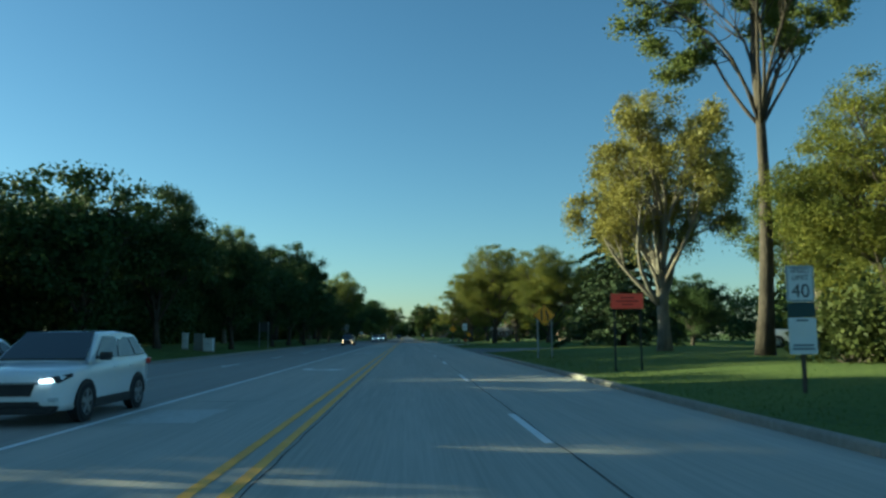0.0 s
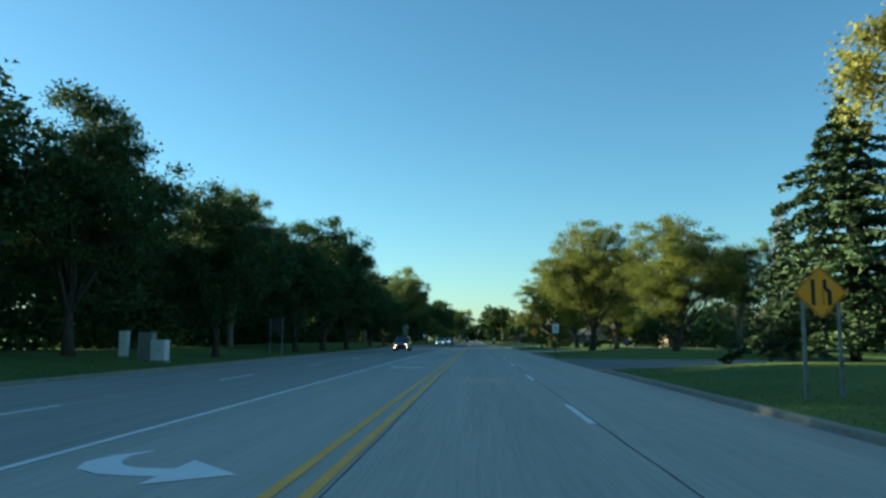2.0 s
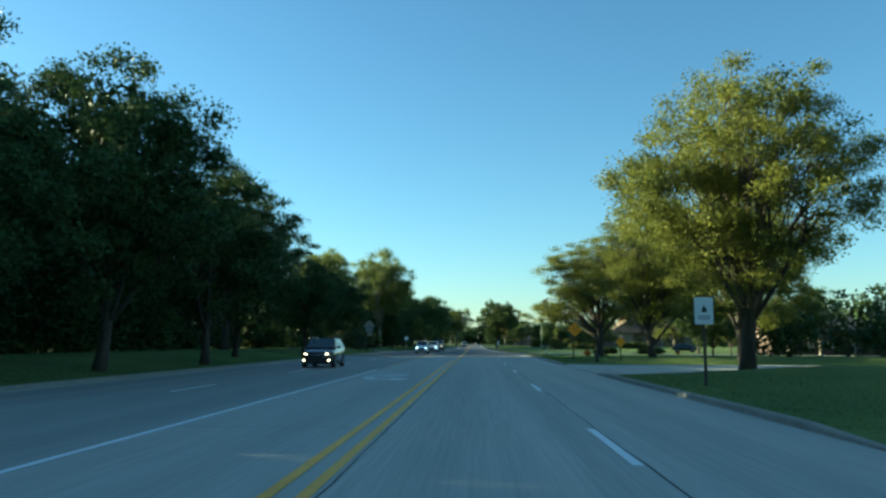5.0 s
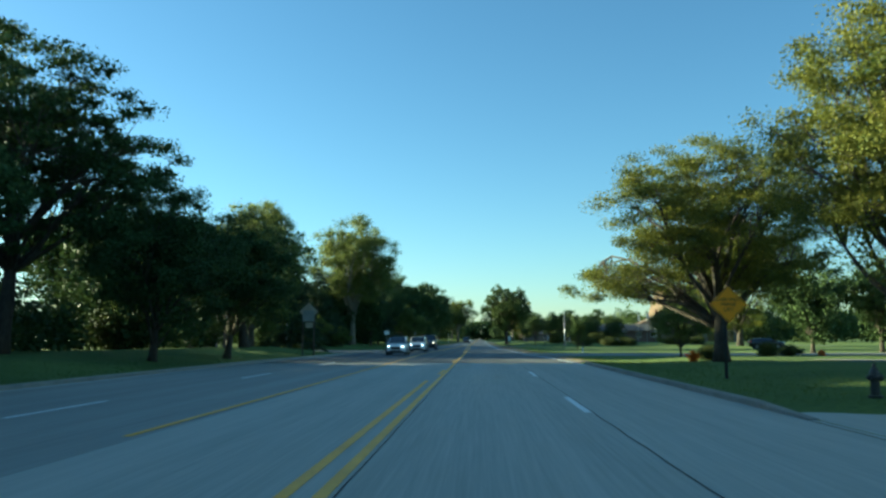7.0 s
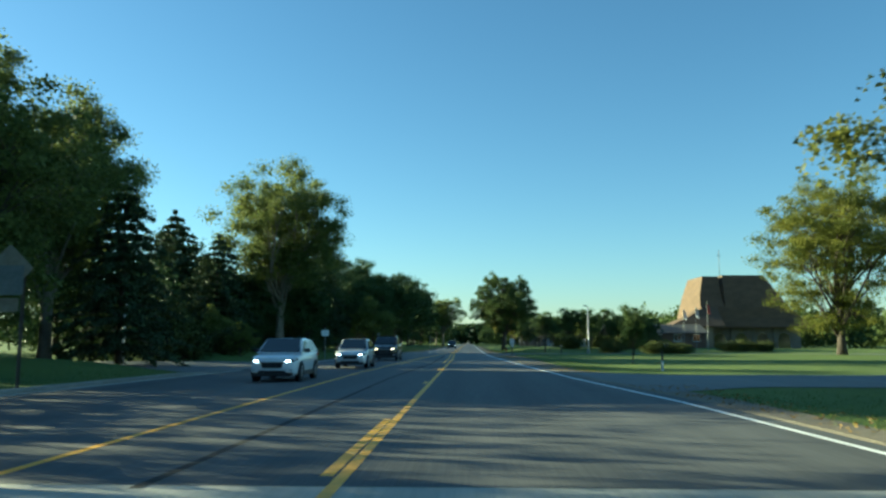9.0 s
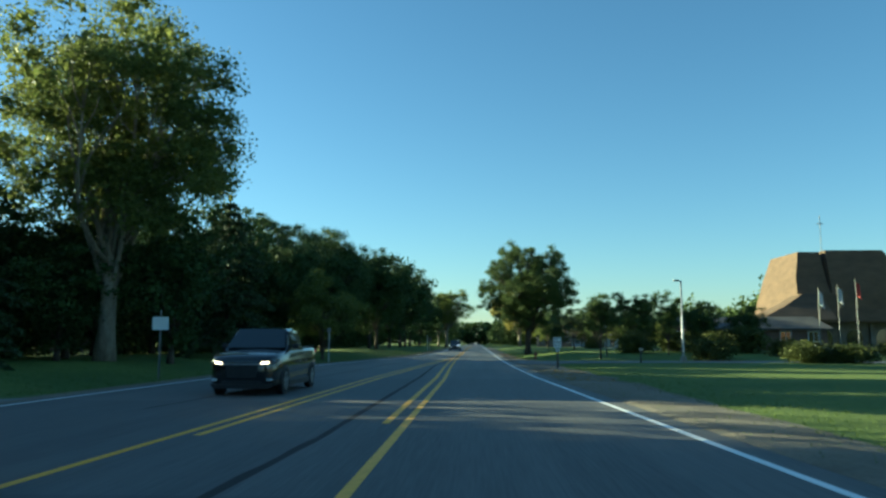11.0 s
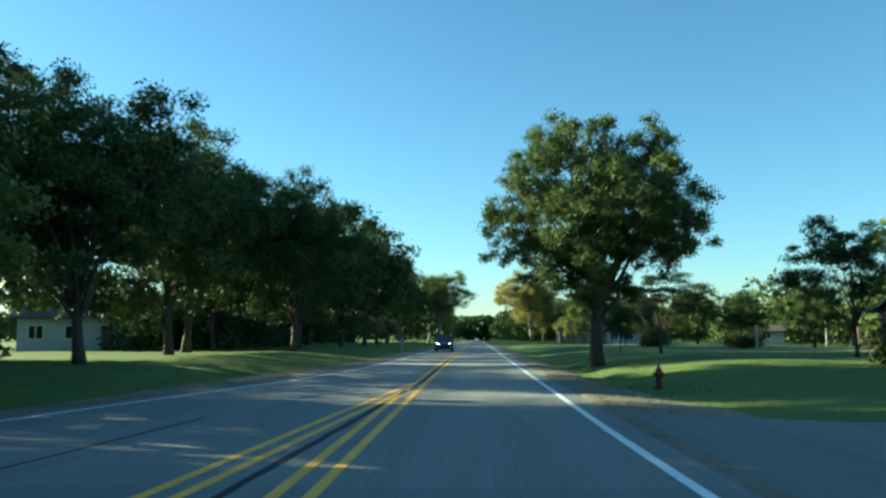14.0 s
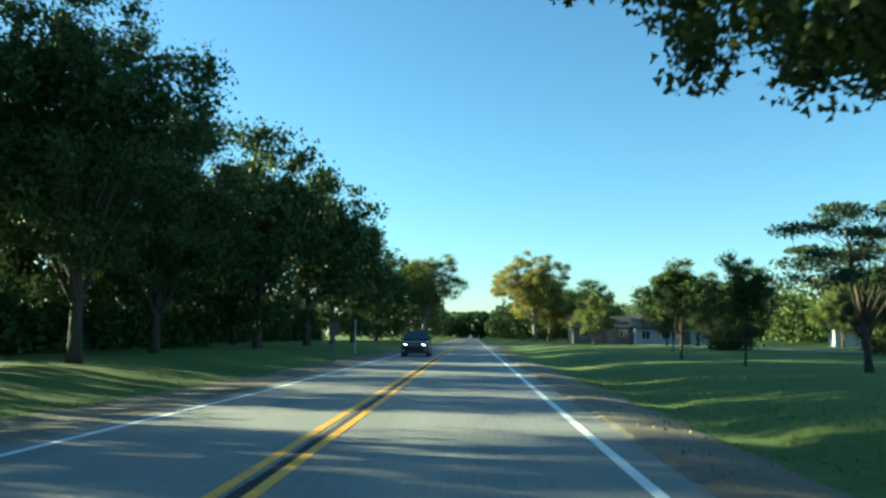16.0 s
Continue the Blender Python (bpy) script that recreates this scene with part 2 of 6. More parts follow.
road_ys = [y for y in NEAR_YS if y < Y_JOINT] + [Y_JOINT]
road = strip("road_concrete", road_ys, lambda y: [-3.66, 0.0, 3.95, right_edge(y) - 0.35], lambda x, y: 0.0, M_CONCRETE,
             label="worn pale grey concrete lanes of a wide road", category="road", thick=0.12)
strip("road_concrete_left", road_ys, lambda y: [left_edge(y) + 0.35, -7.6, -3.665], lambda x, y: 0.0, M_CONCRETE_DARK,
      label="older darker concrete lanes of a wide road", category="road", thick=0.12)
cuts = [Y_JOINT, 205.0, 217.5, 230.0, 242.5, 255.0, 267.5, 280.0]      # asphalt ages along the road; sunlight is put into its paler, warmer tone
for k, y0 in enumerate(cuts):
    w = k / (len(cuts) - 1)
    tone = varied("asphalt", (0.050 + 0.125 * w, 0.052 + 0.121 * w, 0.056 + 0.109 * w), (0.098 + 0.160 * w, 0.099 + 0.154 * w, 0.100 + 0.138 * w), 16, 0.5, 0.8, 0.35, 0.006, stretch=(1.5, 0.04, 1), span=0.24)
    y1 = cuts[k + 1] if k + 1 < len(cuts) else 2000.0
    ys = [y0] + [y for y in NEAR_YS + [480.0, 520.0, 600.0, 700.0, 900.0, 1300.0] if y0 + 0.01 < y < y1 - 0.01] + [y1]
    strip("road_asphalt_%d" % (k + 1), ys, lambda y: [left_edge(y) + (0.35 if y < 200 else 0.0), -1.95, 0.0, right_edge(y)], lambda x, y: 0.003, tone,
          label="newer dark asphalt road beyond the concrete" if k < 3 else "worn grey asphalt road with sunlit warmth in its tone, narrowing to two lanes", category="road", thick=0.12)
# gutter pans beside the kerbs
strip("gutter_right", [y for y in NEAR_YS if y < Y_JOINT] + [Y_JOINT], lambda y: [right_edge(y) - 0.35, right_edge(y)], lambda x, y: -0.004, M_CONCRETE, label="pale concrete gutter along the kerb", category="gutter")
strip("gutter_left", [y for y in NEAR_YS if y < 199], lambda y: [left_edge(y), left_edge(y) + 0.35], lambda x, y: -0.004, M_CONCRETE, label="pale concrete gutter along the kerb", category="gutter")


def in_drive(side, y, d=0.2, more=0.0):
    return any(s == side and a - fl - more < y < b + fl + more for s, a, b, fl, _ in DRIVES)


# kerbs: cast stones about three metres long with open joints
def kerb(side, y0, y1, name):
    root = tagged(empty(name, 0, 0, 0), "pale weathered concrete kerb with rounded edge", "kerb", kind="structure")
    y = y0
    while y < y1 - 0.5:
        e = min(y + 3.05, y1)
        if not in_drive(side, (y + e) / 2, more=-0.6):
            edge = right_edge if side > 0 else left_edge
            drop = [0.0 if in_drive(side, q, more=0.4) else 1.0 for q in (y, e)]
            ring = [(0.0, -0.12), (0.0, 0.11), (0.015, 0.14), (0.05, 0.155), (0.15, 0.155), (0.17, 0.13), (0.17, -0.12)]
            verts, n = [], len(ring)
            for q, dr in ((y + 0.008, drop[0]), (e - 0.008, drop[1])):
                x = edge(q)
                verts += [(x + side * a, q, (c if c < 0 else c * (0.25 + 0.75 * dr))) for a, c in ring]
            faces = [(i, i + 1, n + i + 1, n + i) for i in range(n - 1)] + [tuple(range(n))[::-1], tuple(range(n, 2 * n))]
            if side > 0:
                faces = [f[::-1] for f in faces]
            mesh_ob("kerb_stone", verts, faces, M_KERB, root)
        y = e


kerb(1, -30.0, 163.0, "kerb_right")
kerb(-1, -10.0, 199.0, "kerb_left")

# driveways
for i, (s, a, b, fl, length) in enumerate(DRIVES):
    edge = right_edge if s > 0 else left_edge
    mid = (a + b) / 2
    ds = [0.0, 0.5, 1.0, 2.0, 3.0, 4.0, 5.0, 7.0, 10.0, 14.0, 20.0, 28.0, 40.0, length]
    verts, faces, n = [], [], 9
    for d in ds:
        w = fl * (1 - ease(0, 5, d))
        for k in range(n):
            y = a - w + (b - a + 2 * w) * k / (n - 1)
            x = edge(y) + s * (d - (0.01 if d == 0 else 0))
            verts.append((x, y, ground_z(x, y) + 0.022 if d > 0 else 0.006))
    for j in range(len(ds) - 1):
        for k in range(n - 1):
            q = j * n + k
            f = (q, q + n, q + n + 1, q + 1)
            faces.append(f if s > 0 else f[::-1])
    drive = mesh_ob("driveway_%d" % (i + 1), verts, faces, M_CONCRETE if i in (1,) else M_ASPHALT)
    tagged(drive, "concrete driveway apron" if i in (1,) else "dark asphalt driveway opening off the road", "driveway", kind="structure")

# gravel shoulders
def shoulder(name, side, y0, y1, widths, label):
    """A gravel strip that follows the ground, with a ragged outer edge."""
    def across(y):
        edge = right_edge(y) if side > 0 else left_edge(y)
        w = lerp_table(y, widths) * (1 + 0.22 * noise.noise(Vector((side * 3.0, y * 0.35, 1.0))) + 0.12 * noise.noise(Vector((side * 3.0, y * 1.1, 5.0))))
        xs = [edge + side * w * k for k in (-0.01, 0.08, 0.16, 0.25, 0.33, 0.42, 0.5, 0.58, 0.67, 0.75, 0.83, 0.92, 1.0)]
        return xs if side > 0 else xs[::-1]

    def height(x, y):
        d = (x - right_edge(y)) if side > 0 else (left_edge(y) - x)
        if d < 0:
            return 0.006
        return sheet_height(side, y, d) + 0.014

    strip(name, [y for y in NEAR_YS if y0 < y < y1], across, height, M_GRAVEL, label=label, category="shoulder")


def sheet_height(side, y, d):
    """Height of the ground sheet between its own columns."""
    edge = right_edge(y) if side > 0 else left_edge(y)
    for a, b in zip(OUT, OUT[1:]):
        if a <= d <= b:
            za, zb = (ground_z(edge + side * max(q, 1e-4), y) for q in (a, b))
            return za + (zb - za) * (d - a) / (b - a)
    return ground_z(edge + side * d, y)


shoulder("shoulder_right", 1, 164, 420, [(164, 0.9), (200, 1.6), (232, 3.0), (262, 2.7), (275, 1.5), (420, 1.2)], "brown gravel shoulder beside the asphalt")
shoulder("shoulder_left", -1, 200, 420, [(200, 0.5), (262, 1.0), (275, 2.2), (420, 1.4)], "grey gravel shoulder beside the asphalt")

# pale strips beyond the lawns: a car park edge and a side path
strip("side_path", [300.0 + 4 * i for i in range(26)], lambda y: [35.0 - 0.115 * (y - 300) + k for k in (-1.8, -0.6, 0.6, 1.8)], lambda x, y: ground_z(x, y) + 0.03, M_KERB, label="pale concrete path beyond the lawn", category="path")
strip("car_park", [157.0, 158.5, 160.0, 161.5, 163.0], lambda y: [20.5 + 2.0 * k for k in range(14)], lambda x, y: ground_z(x, y) + 0.03, M_KERB, label="pale concrete car park edge before the brick building", category="car park")

# ---------------------------------------------------------------- road markings
PAINT = 0.008


def stripe(name, pts, width, mat, label):
    """A painted line through (x, y) points."""
    ys = sorted({y for _, y in pts} | {y for y in np.arange(pts[0][1], pts[-1][1], 6.0).tolist()})
    table = [(y, x) for x, y in pts]
    ob = strip(name, ys, lambda y: [lerp_table(y, table) - width / 2, lerp_table(y, table) + width / 2], lambda x, y: PAINT, mat, label=label, category="road marking")
    if name == "lane_dash":
        tagged(ob, group="white lane dashes")
    return ob


stripe("yellow_line", [(-0.24, -60), (-0.22, 145.2)], 0.15, M_YELLOW, "worn yellow line of the double centre marking")
stripe("yellow_line", [(0.17, -60), (0.15, 230), (-0.13, 247), (-0.26, 262), (-0.35, 286), (-0.36, 330), (-0.2, 900)], 0.15, M_YELLOW, "long yellow centre line")
for a, b in ((149.9, 154.7), (165.8, 172.4), (185.6, 187.0), (198.9, 201.8)):
    stripe("yellow_patch", [(-0.04, a), (-0.02, b)], 0.16, M_YELLOW, "short leftover piece of yellow line")
stripe("yellow_line", [(-0.24, 212), (-0.25, 231), (-0.51, 247), (-0.63, 262), (-0.73, 286), (-0.74, 330), (-0.58, 900)], 0.15, M_YELLOW, "yellow line of the double centre marking")
stripe("yellow_line", [(-3.9, 129), (-3.85, 195), (-3.45, 212), (-3.04, 230.5), (-2.29, 246.4), (-1.44, 262.5), (-0.95, 270), (-0.80, 273)], 0.15, M_YELLOW, "yellow line slanting towards the centre")
stripe("yellow_line", [(-3.15, 210), (-2.63, 230.5), (-1.91, 246.4), (-1.08, 262.5), (-0.60, 270)], 0.15, M_YELLOW, "yellow line slanting towards the centre")
stripe("white_line", [(-3.73, -60), (-3.73, 121.3)], 0.15, M_WHITE, "solid white lane line")
stripe("white_line", [(x, y) for y, x in RIGHT_LINE if y >= 165] and [(7.6, 161)] + [(x, y) for y, x in RIGHT_LINE if y >= 177], 0.15, M_WHITE, "solid white edge line")
stripe("white_line", [(-10.2, 203)] + [(x, y) for y, x in LEFT_LINE if y >= 241], 0.15, M_WHITE, "solid white edge line")
for k in range(-5, 8):
    y = 41.7 + 15.24 * k
    stripe("lane_dash", [(3.96, y), (3.96, y + 4.2)], 0.15, M_WHITE, "short white lane dash")
for k in range(-5, 9):
    y = 40.3 + 15.24 * k
    stripe("lane_dash", [(-7.62, y), (-7.62, y + 4.2)], 0.15, M_WHITE, "short white lane dash")


def turn_arrow(x, y):
    """A curved turn arrow: the shaft comes down the lane and bends across it to a wide head."""
    pts = [(-0.62, 1.42, 0.03), (-0.85, 0.95, 0.13), (-0.86, 0.45, 0.22), (-0.72, 0.08, 0.26), (-0.42, -0.16, 0.26), (-0.1, -0.24, 0.26), (0.22, -0.26, 0.26)]
    verts = []
    for i, (px, py, w) in enumerate(pts):
        q, r = pts[max(i - 1, 0)], pts[min(i + 1, len(pts) - 1)]
        d = Vector((r[0] - q[0], r[1] - q[1])).normalized()
        for sgn in (-1, 1):
            verts.append((px - d.y * w * sgn, py + d.x * w * sgn, 0))
    faces = [(2 * i, 2 * i + 2, 2 * i + 3, 2 * i + 1) for i in range(len(pts) - 1)]
    o = len(verts)
    verts += [(0.22, -1.02, 0.0005), (1.06, -0.34, 0.0005), (0.22, 0.66, 0.0005)]
    faces.append((o, o + 1, o + 2))
    ob = mesh_ob("turn_arrow", verts, faces, M_WHITE)
    ob.location = (x, y, PAINT)
    return tagged(ob, "white curved turn arrow painted on the lane", "road marking", "turn arrows on the road")


for y in (36.3, 69.3, 110.5):
    turn_arrow(-1.95, y)

# open seams sealed with tar
def seam(pts, width, label="black tar seam in the pavement"):
    verts, faces = [], []
    table = [(y, x) for x, y in pts]
    ys = np.arange(pts[0][1], pts[-1][1] + 0.1, 0.7)
    for y in ys:
        x = lerp_table(y, table) + 0.035 * noise.noise(Vector((pts[0][0] * 9, y * 0.9, 3)))
        w = width * (0.7 + 0.6 * abs(noise.noise(Vector((pts[0][0], y * 1.7, 8)))))
        verts += [(x - w / 2, y, 0.0065), (x + w / 2, y, 0.0065)]
    faces = [(2 * i, 2 * i + 1, 2 * i + 3, 2 * i + 2) for i in range(len(ys) - 1)]
    return tagged(mesh_ob("tar_seam", verts, faces, M_TAR), label, "road seam", kind="structure")


seam([(0.32, -40), (0.30, 165)], 0.022)
seam([(4.06, -40), (4.06, 165)], 0.028)
seam([(-1.9, 165), (-1.75, 190), (-1.05, 210), (-1.0, 232), (-1.25, 250), (-0.85, 262), (-0.50, 275), (-0.54, 420)], 0.17)
seam([(-6.2, 215), (-4.6, 250), (-3.9, 262)], 0.10)

def crack(x0, x1, y, width, seed):
    """A thin open crack that wanders across a lane."""
    verts, n = [], max(4, int((x1 - x0) / 0.25))
    for i in range(n + 1):
        x = x0 + (x1 - x0) * i / n
        w = width * (0.55 + 0.8 * abs(noise.noise(Vector((x * 2.1, seed, 4.0)))))
        yy = y + 0.10 * noise.noise(Vector((x * 0.8, seed * 3.1, 2.0))) + 0.03 * noise.noise(Vector((x * 4.0, seed, 7.0)))
        verts += [(x, yy - w / 2, 0.0055), (x, yy + w / 2, 0.0055)]
    faces = [(2 * i, 2 * i + 2, 2 * i + 3, 2 * i + 1) for i in range(n)]
    tagged(mesh_ob("pavement_crack", verts, faces, M_TAR), "thin dark crack across the lane", "road crack", kind="structure")


cracks = random.Random(12)
for k in range(15):
    at = 10.0 + 10.4 * k + cracks.uniform(-2, 2)
    a, b = cracks.choice([(-3.6, -0.4), (0.4, 3.9), (-3.6, 3.9), (4.1, 7.4), (-7.5, -3.8)])
    crack(a, b, at, cracks.uniform(0.018, 0.035), k + 0.5)
for k, (a, b, at) in enumerate([(-3.6, -1.2, 248.3), (-6.5, -3.4, 249.6), (-3.8, -1.5, 190.2), (0.6, 3.4, 247.6), (-1.6, 2.6, 265.4), (0.4, 3.3, 226.0)]):
    crack(a, b, at, 0.05, 40.5 + k)

M_WORN = varied("scoured_concrete", (0.44, 0.435, 0.40), (0.58, 0.57, 0.53), 12, 0.9, 0.9, 0.3, 0.004, stretch=(1.2, 0.15, 1), span=0.2)
for x0, x1, y0, y1 in ((-3.3, -1.4, 112.2, 115.9), (-3.3, -1.9, 14.4, 17.0), (-2.9, -1.2, 77.5, 80.0)):
    edge_in = lambda y, a=x0, b=x1: [a + 0.12 * noise.noise(Vector((a, y * 1.3, 1.0))), (a + b) / 2, b + 0.15 * noise.noise(Vector((b, y * 1.1, 2.0)))]
    strip("scoured_patch", [y0 + (y1 - y0) * i / 10 for i in range(11)], edge_in, lambda x, y: 0.005, M_WORN, label="pale scoured patch where a marking was removed", category="road patch")

# ---------------------------------------------------------------- trees
def leaves(centres, sizes, rng, long=1.0, droop=0.0):
    """Vertices and faces of small leaves, one pointed blade each."""
    n = len(centres)
    a = rng.normal(size=(n, 3))
    a[:, 2] = a[:, 2] * 0.6 - droop
    a /= np.linalg.norm(a, axis=1)[:, None]
    b = np.cross(a, rng.normal(size=(n, 3)))
    b /= np.maximum(np.linalg.norm(b, axis=1)[:, None], 1e-6)
    s = sizes[:, None]
    v = np.stack([centres - a * s * long * 0.7 - b * s * 0.85, centres - a * s * long * 0.55 + b * s * 0.9, centres + a * s * long], 1)
    return v.reshape(-1, 3), np.arange(3 * n).reshape(-1, 3)


def leaf_mesh(name, verts, faces, mat, parent):
    me = bpy.data.meshes.new(name)
    n, k = faces.shape
    me.vertices.add(len(verts))
    me.vertices.foreach_set("co", verts.astype(np.float32).ravel())
    me.loops.add(k * n)
    me.loops.foreach_set("vertex_index", faces.astype(np.int32).ravel())
    me.polygons.add(n)
    me.polygons.foreach_set("loop_start", np.arange(0, k * n, k, dtype=np.int32))
    me.update(calc_edges=True)
    me.materials.append(mat)
    ob = new(name, me)
    ob.parent = parent
    return ob


def bent(a, b, rng, n=6, sway=0.08, lift=0.0):
    a, b = np.array(a, float), np.array(b, float)
    d = np.linalg.norm(b - a)
    pts = []
    off = rng.normal(size=(2, 3)) * sway * d
    for i in range(n + 1):
        t = i / n
        p = a + (b - a) * t + off[0] * math.sin(math.pi * t) + off[1] * math.sin(2 * math.pi * t) * 0.5
        p[2] += lift * d * math.sin(math.pi * t)
        pts.append(tuple(p))
    return pts


def broad_tree(name, seed, height, radius, bottom, trunk, leaf_mat, bark, clumps=190, per=85, leaf=0.15, clump=0.95, gap=0.25, flat=0.75,
               shape=1.0, limbs=9, fork=0.35, spread=1.0, hang=0.0, lobes=0.28, core=24, big=0.16, under=0.35, bunch=0, lobe=0.47, fill=0.14, arms=(), join=1.3, label="", category="tree"):
    """A tree with trunk, limbs and a crown of leaf clumps whose outline follows uneven lobes."""
    rng = np.random.default_rng(seed)
    root = tagged(empty(name), label, category)
    mid, half = (height + bottom) / 2, (height - bottom) / 2
    ph = rng.uniform(0, 6.28, 8)

    def reach(u, w):
        az = math.atan2(u[1], u[0])
        return 1 + lobes * (0.5 * math.sin(3 * az + ph[0] + 2 * w) + 0.5 * math.sin(5 * az + ph[1] - 3 * w) + 0.45 * math.sin(7 * w + ph[2] + 2 * az)) * 0.8

    # lobes spread over the crown, and clumps gathered round them, with gaps between
    bunch = bunch or max(9, clumps // 13)
    heads, sizes = [], []
    for k in range(bunch):
        best = None
        for _ in range(7):
            u = rng.normal(size=3)
            u /= np.linalg.norm(u)
            w = u[2]
            side = radius * (1 - 0.25 * shape * max(0.0, w)) * (1.0 if w > -0.3 else 1 - under * (-w - 0.3))
            rr = rng.uniform(0.58, 0.80) * min(1.08, reach(u, w))
            p = np.array([u[0] * side * rr, u[1] * side * rr, mid + w * half * rr])
            far = min([np.linalg.norm((p - q) / (radius, radius, half)) for q in heads] or [9.0])
            if best is None or far > best[0]:
                best = (far, p)
        heads.append(best[1])
        sizes.append(rng.uniform(0.72, 1.25) * radius * lobe * (9.0 / bunch) ** 0.30)
    for p in arms:
        heads.insert(0, np.array(p))
        sizes.insert(0, radius * 0.21)
    bunch = len(heads)
    for i in range(len(arms), bunch):       # no lobe stands apart from the rest
        gap, j = min((np.linalg.norm(heads[i] - heads[j]) - 0.62 * (sizes[i] + sizes[j]), j) for j in range(bunch) if j != i)
        if gap > 0:
            way = np.array([0, 0, mid]) - heads[i]
            heads[i] = heads[i] + way * min(0.6, join * gap / max(0.1, np.linalg.norm(way)))
    cs = []
    while len(cs) < clumps:
        u = rng.normal(size=3)
        u /= np.linalg.norm(u)
        if rng.uniform() < fill:
            rr = rng.uniform(0.1, 0.7)
            p = np.array([u[0] * radius * rr, u[1] * radius * rr, mid + u[2] * half * rr])
        else:
            k = int(rng.integers(0, bunch))
            p = heads[k] + u * sizes[k] * rng.uniform(0.3, 1.0) ** 0.5 * np.array([1, 1, min(1.0, flat + 0.25)])
        p[2] = max(p[2], bottom * 0.9)
        cs.append(p)
    cs = np.array(cs)
    apart = np.sort(np.linalg.norm(cs[:, None] - cs[None], axis=2), axis=1)[:, 5]
    cs = cs[apart < 2.4 * clump]
    # trunk
    top = bottom + (height - bottom) * 0.62
    tp = bent((0, 0, -0.15), (rng.normal() * 0.25, rng.normal() * 0.25, top), rng, 9, 0.015)
    rad = [trunk * (1.35 if i == 0 else 1.0 - 0.78 * (i / 9) ** 1.1) for i in range(10)]
    tv, tf = tube_data(tp, rad, 10)
    mesh_ob("trunk", tv, tf, bark, root, smooth=True)
    # limbs to outer clumps, each with twigs to its neighbours
    chunks = []
    picks = [int(np.argmin(np.linalg.norm(cs - h, axis=1))) for h in heads[:limbs + 4]]
    low = set(picks[:len(arms)])
    for i in picks:
        c = cs[i]
        h0 = min(max(bottom * fork + (c[2] - bottom) * 0.35, bottom * 0.55), top * 0.95) if i not in low else bottom * 0.7
        k = min(9, max(1, int(round(h0 / top * 9))))
        a = np.array(tp[k])
        r0 = rad[k] * 0.46
        pts = bent(a, c, rng, 7, 0.05, 0.08)
        chunks.append(tube_data(pts, [r0 * (1 - 0.82 * j / 7) for j in range(8)], 6))
        near = sorted(range(len(cs)), key=lambda j: np.linalg.norm(cs[j] - c))[1:10]
        for j in near:
            m = 3 + int(rng.integers(0, 4))
            b = bent(pts[m], cs[j], rng, 4, 0.07, 0.05)
            chunks.append(tube_data(b, [r0 * 0.36 * (1 - 0.8 * q / 4) for q in range(5)], 4))
    v, f = joined(chunks)
    mesh_ob("branchwork", v, f, bark, root, smooth=True)
    # leaves
    all_c, all_s = [], []
    for c in cs:
        k = int(per * rng.uniform(0.6, 1.35))
        cl = clump * rng.uniform(0.65, 1.3)
        q = rng.normal(size=(k, 3))
        q /= np.maximum(np.linalg.norm(q, axis=1)[:, None], 1e-6)
        q *= (rng.uniform(0, 1, k) ** 0.5)[:, None] * cl
        q[:, 2] = q[:, 2] * flat - hang * np.abs(rng.normal(size=k)) * cl
        all_c.append(c + q)
        all_s.append(leaf * rng.uniform(0.6, 1.25, k))
        # older, larger leaves fill the heart of the clump
        q = rng.normal(size=(core, 3))
        q *= (0.6 * cl / np.maximum(np.linalg.norm(q, axis=1), 1e-6) * rng.uniform(0.2, 1, core))[:, None]
        q[:, 2] *= flat
        all_c.append(c + q)
        all_s.append(cl * big * rng.uniform(0.75, 1.25, core))
    v, f = leaves(np.concatenate(all_c), np.concatenate(all_s), rng, droop=0.3 + hang * 0.5)
    leaf_mesh("crown", v, f, leaf_mat, root)
    return root


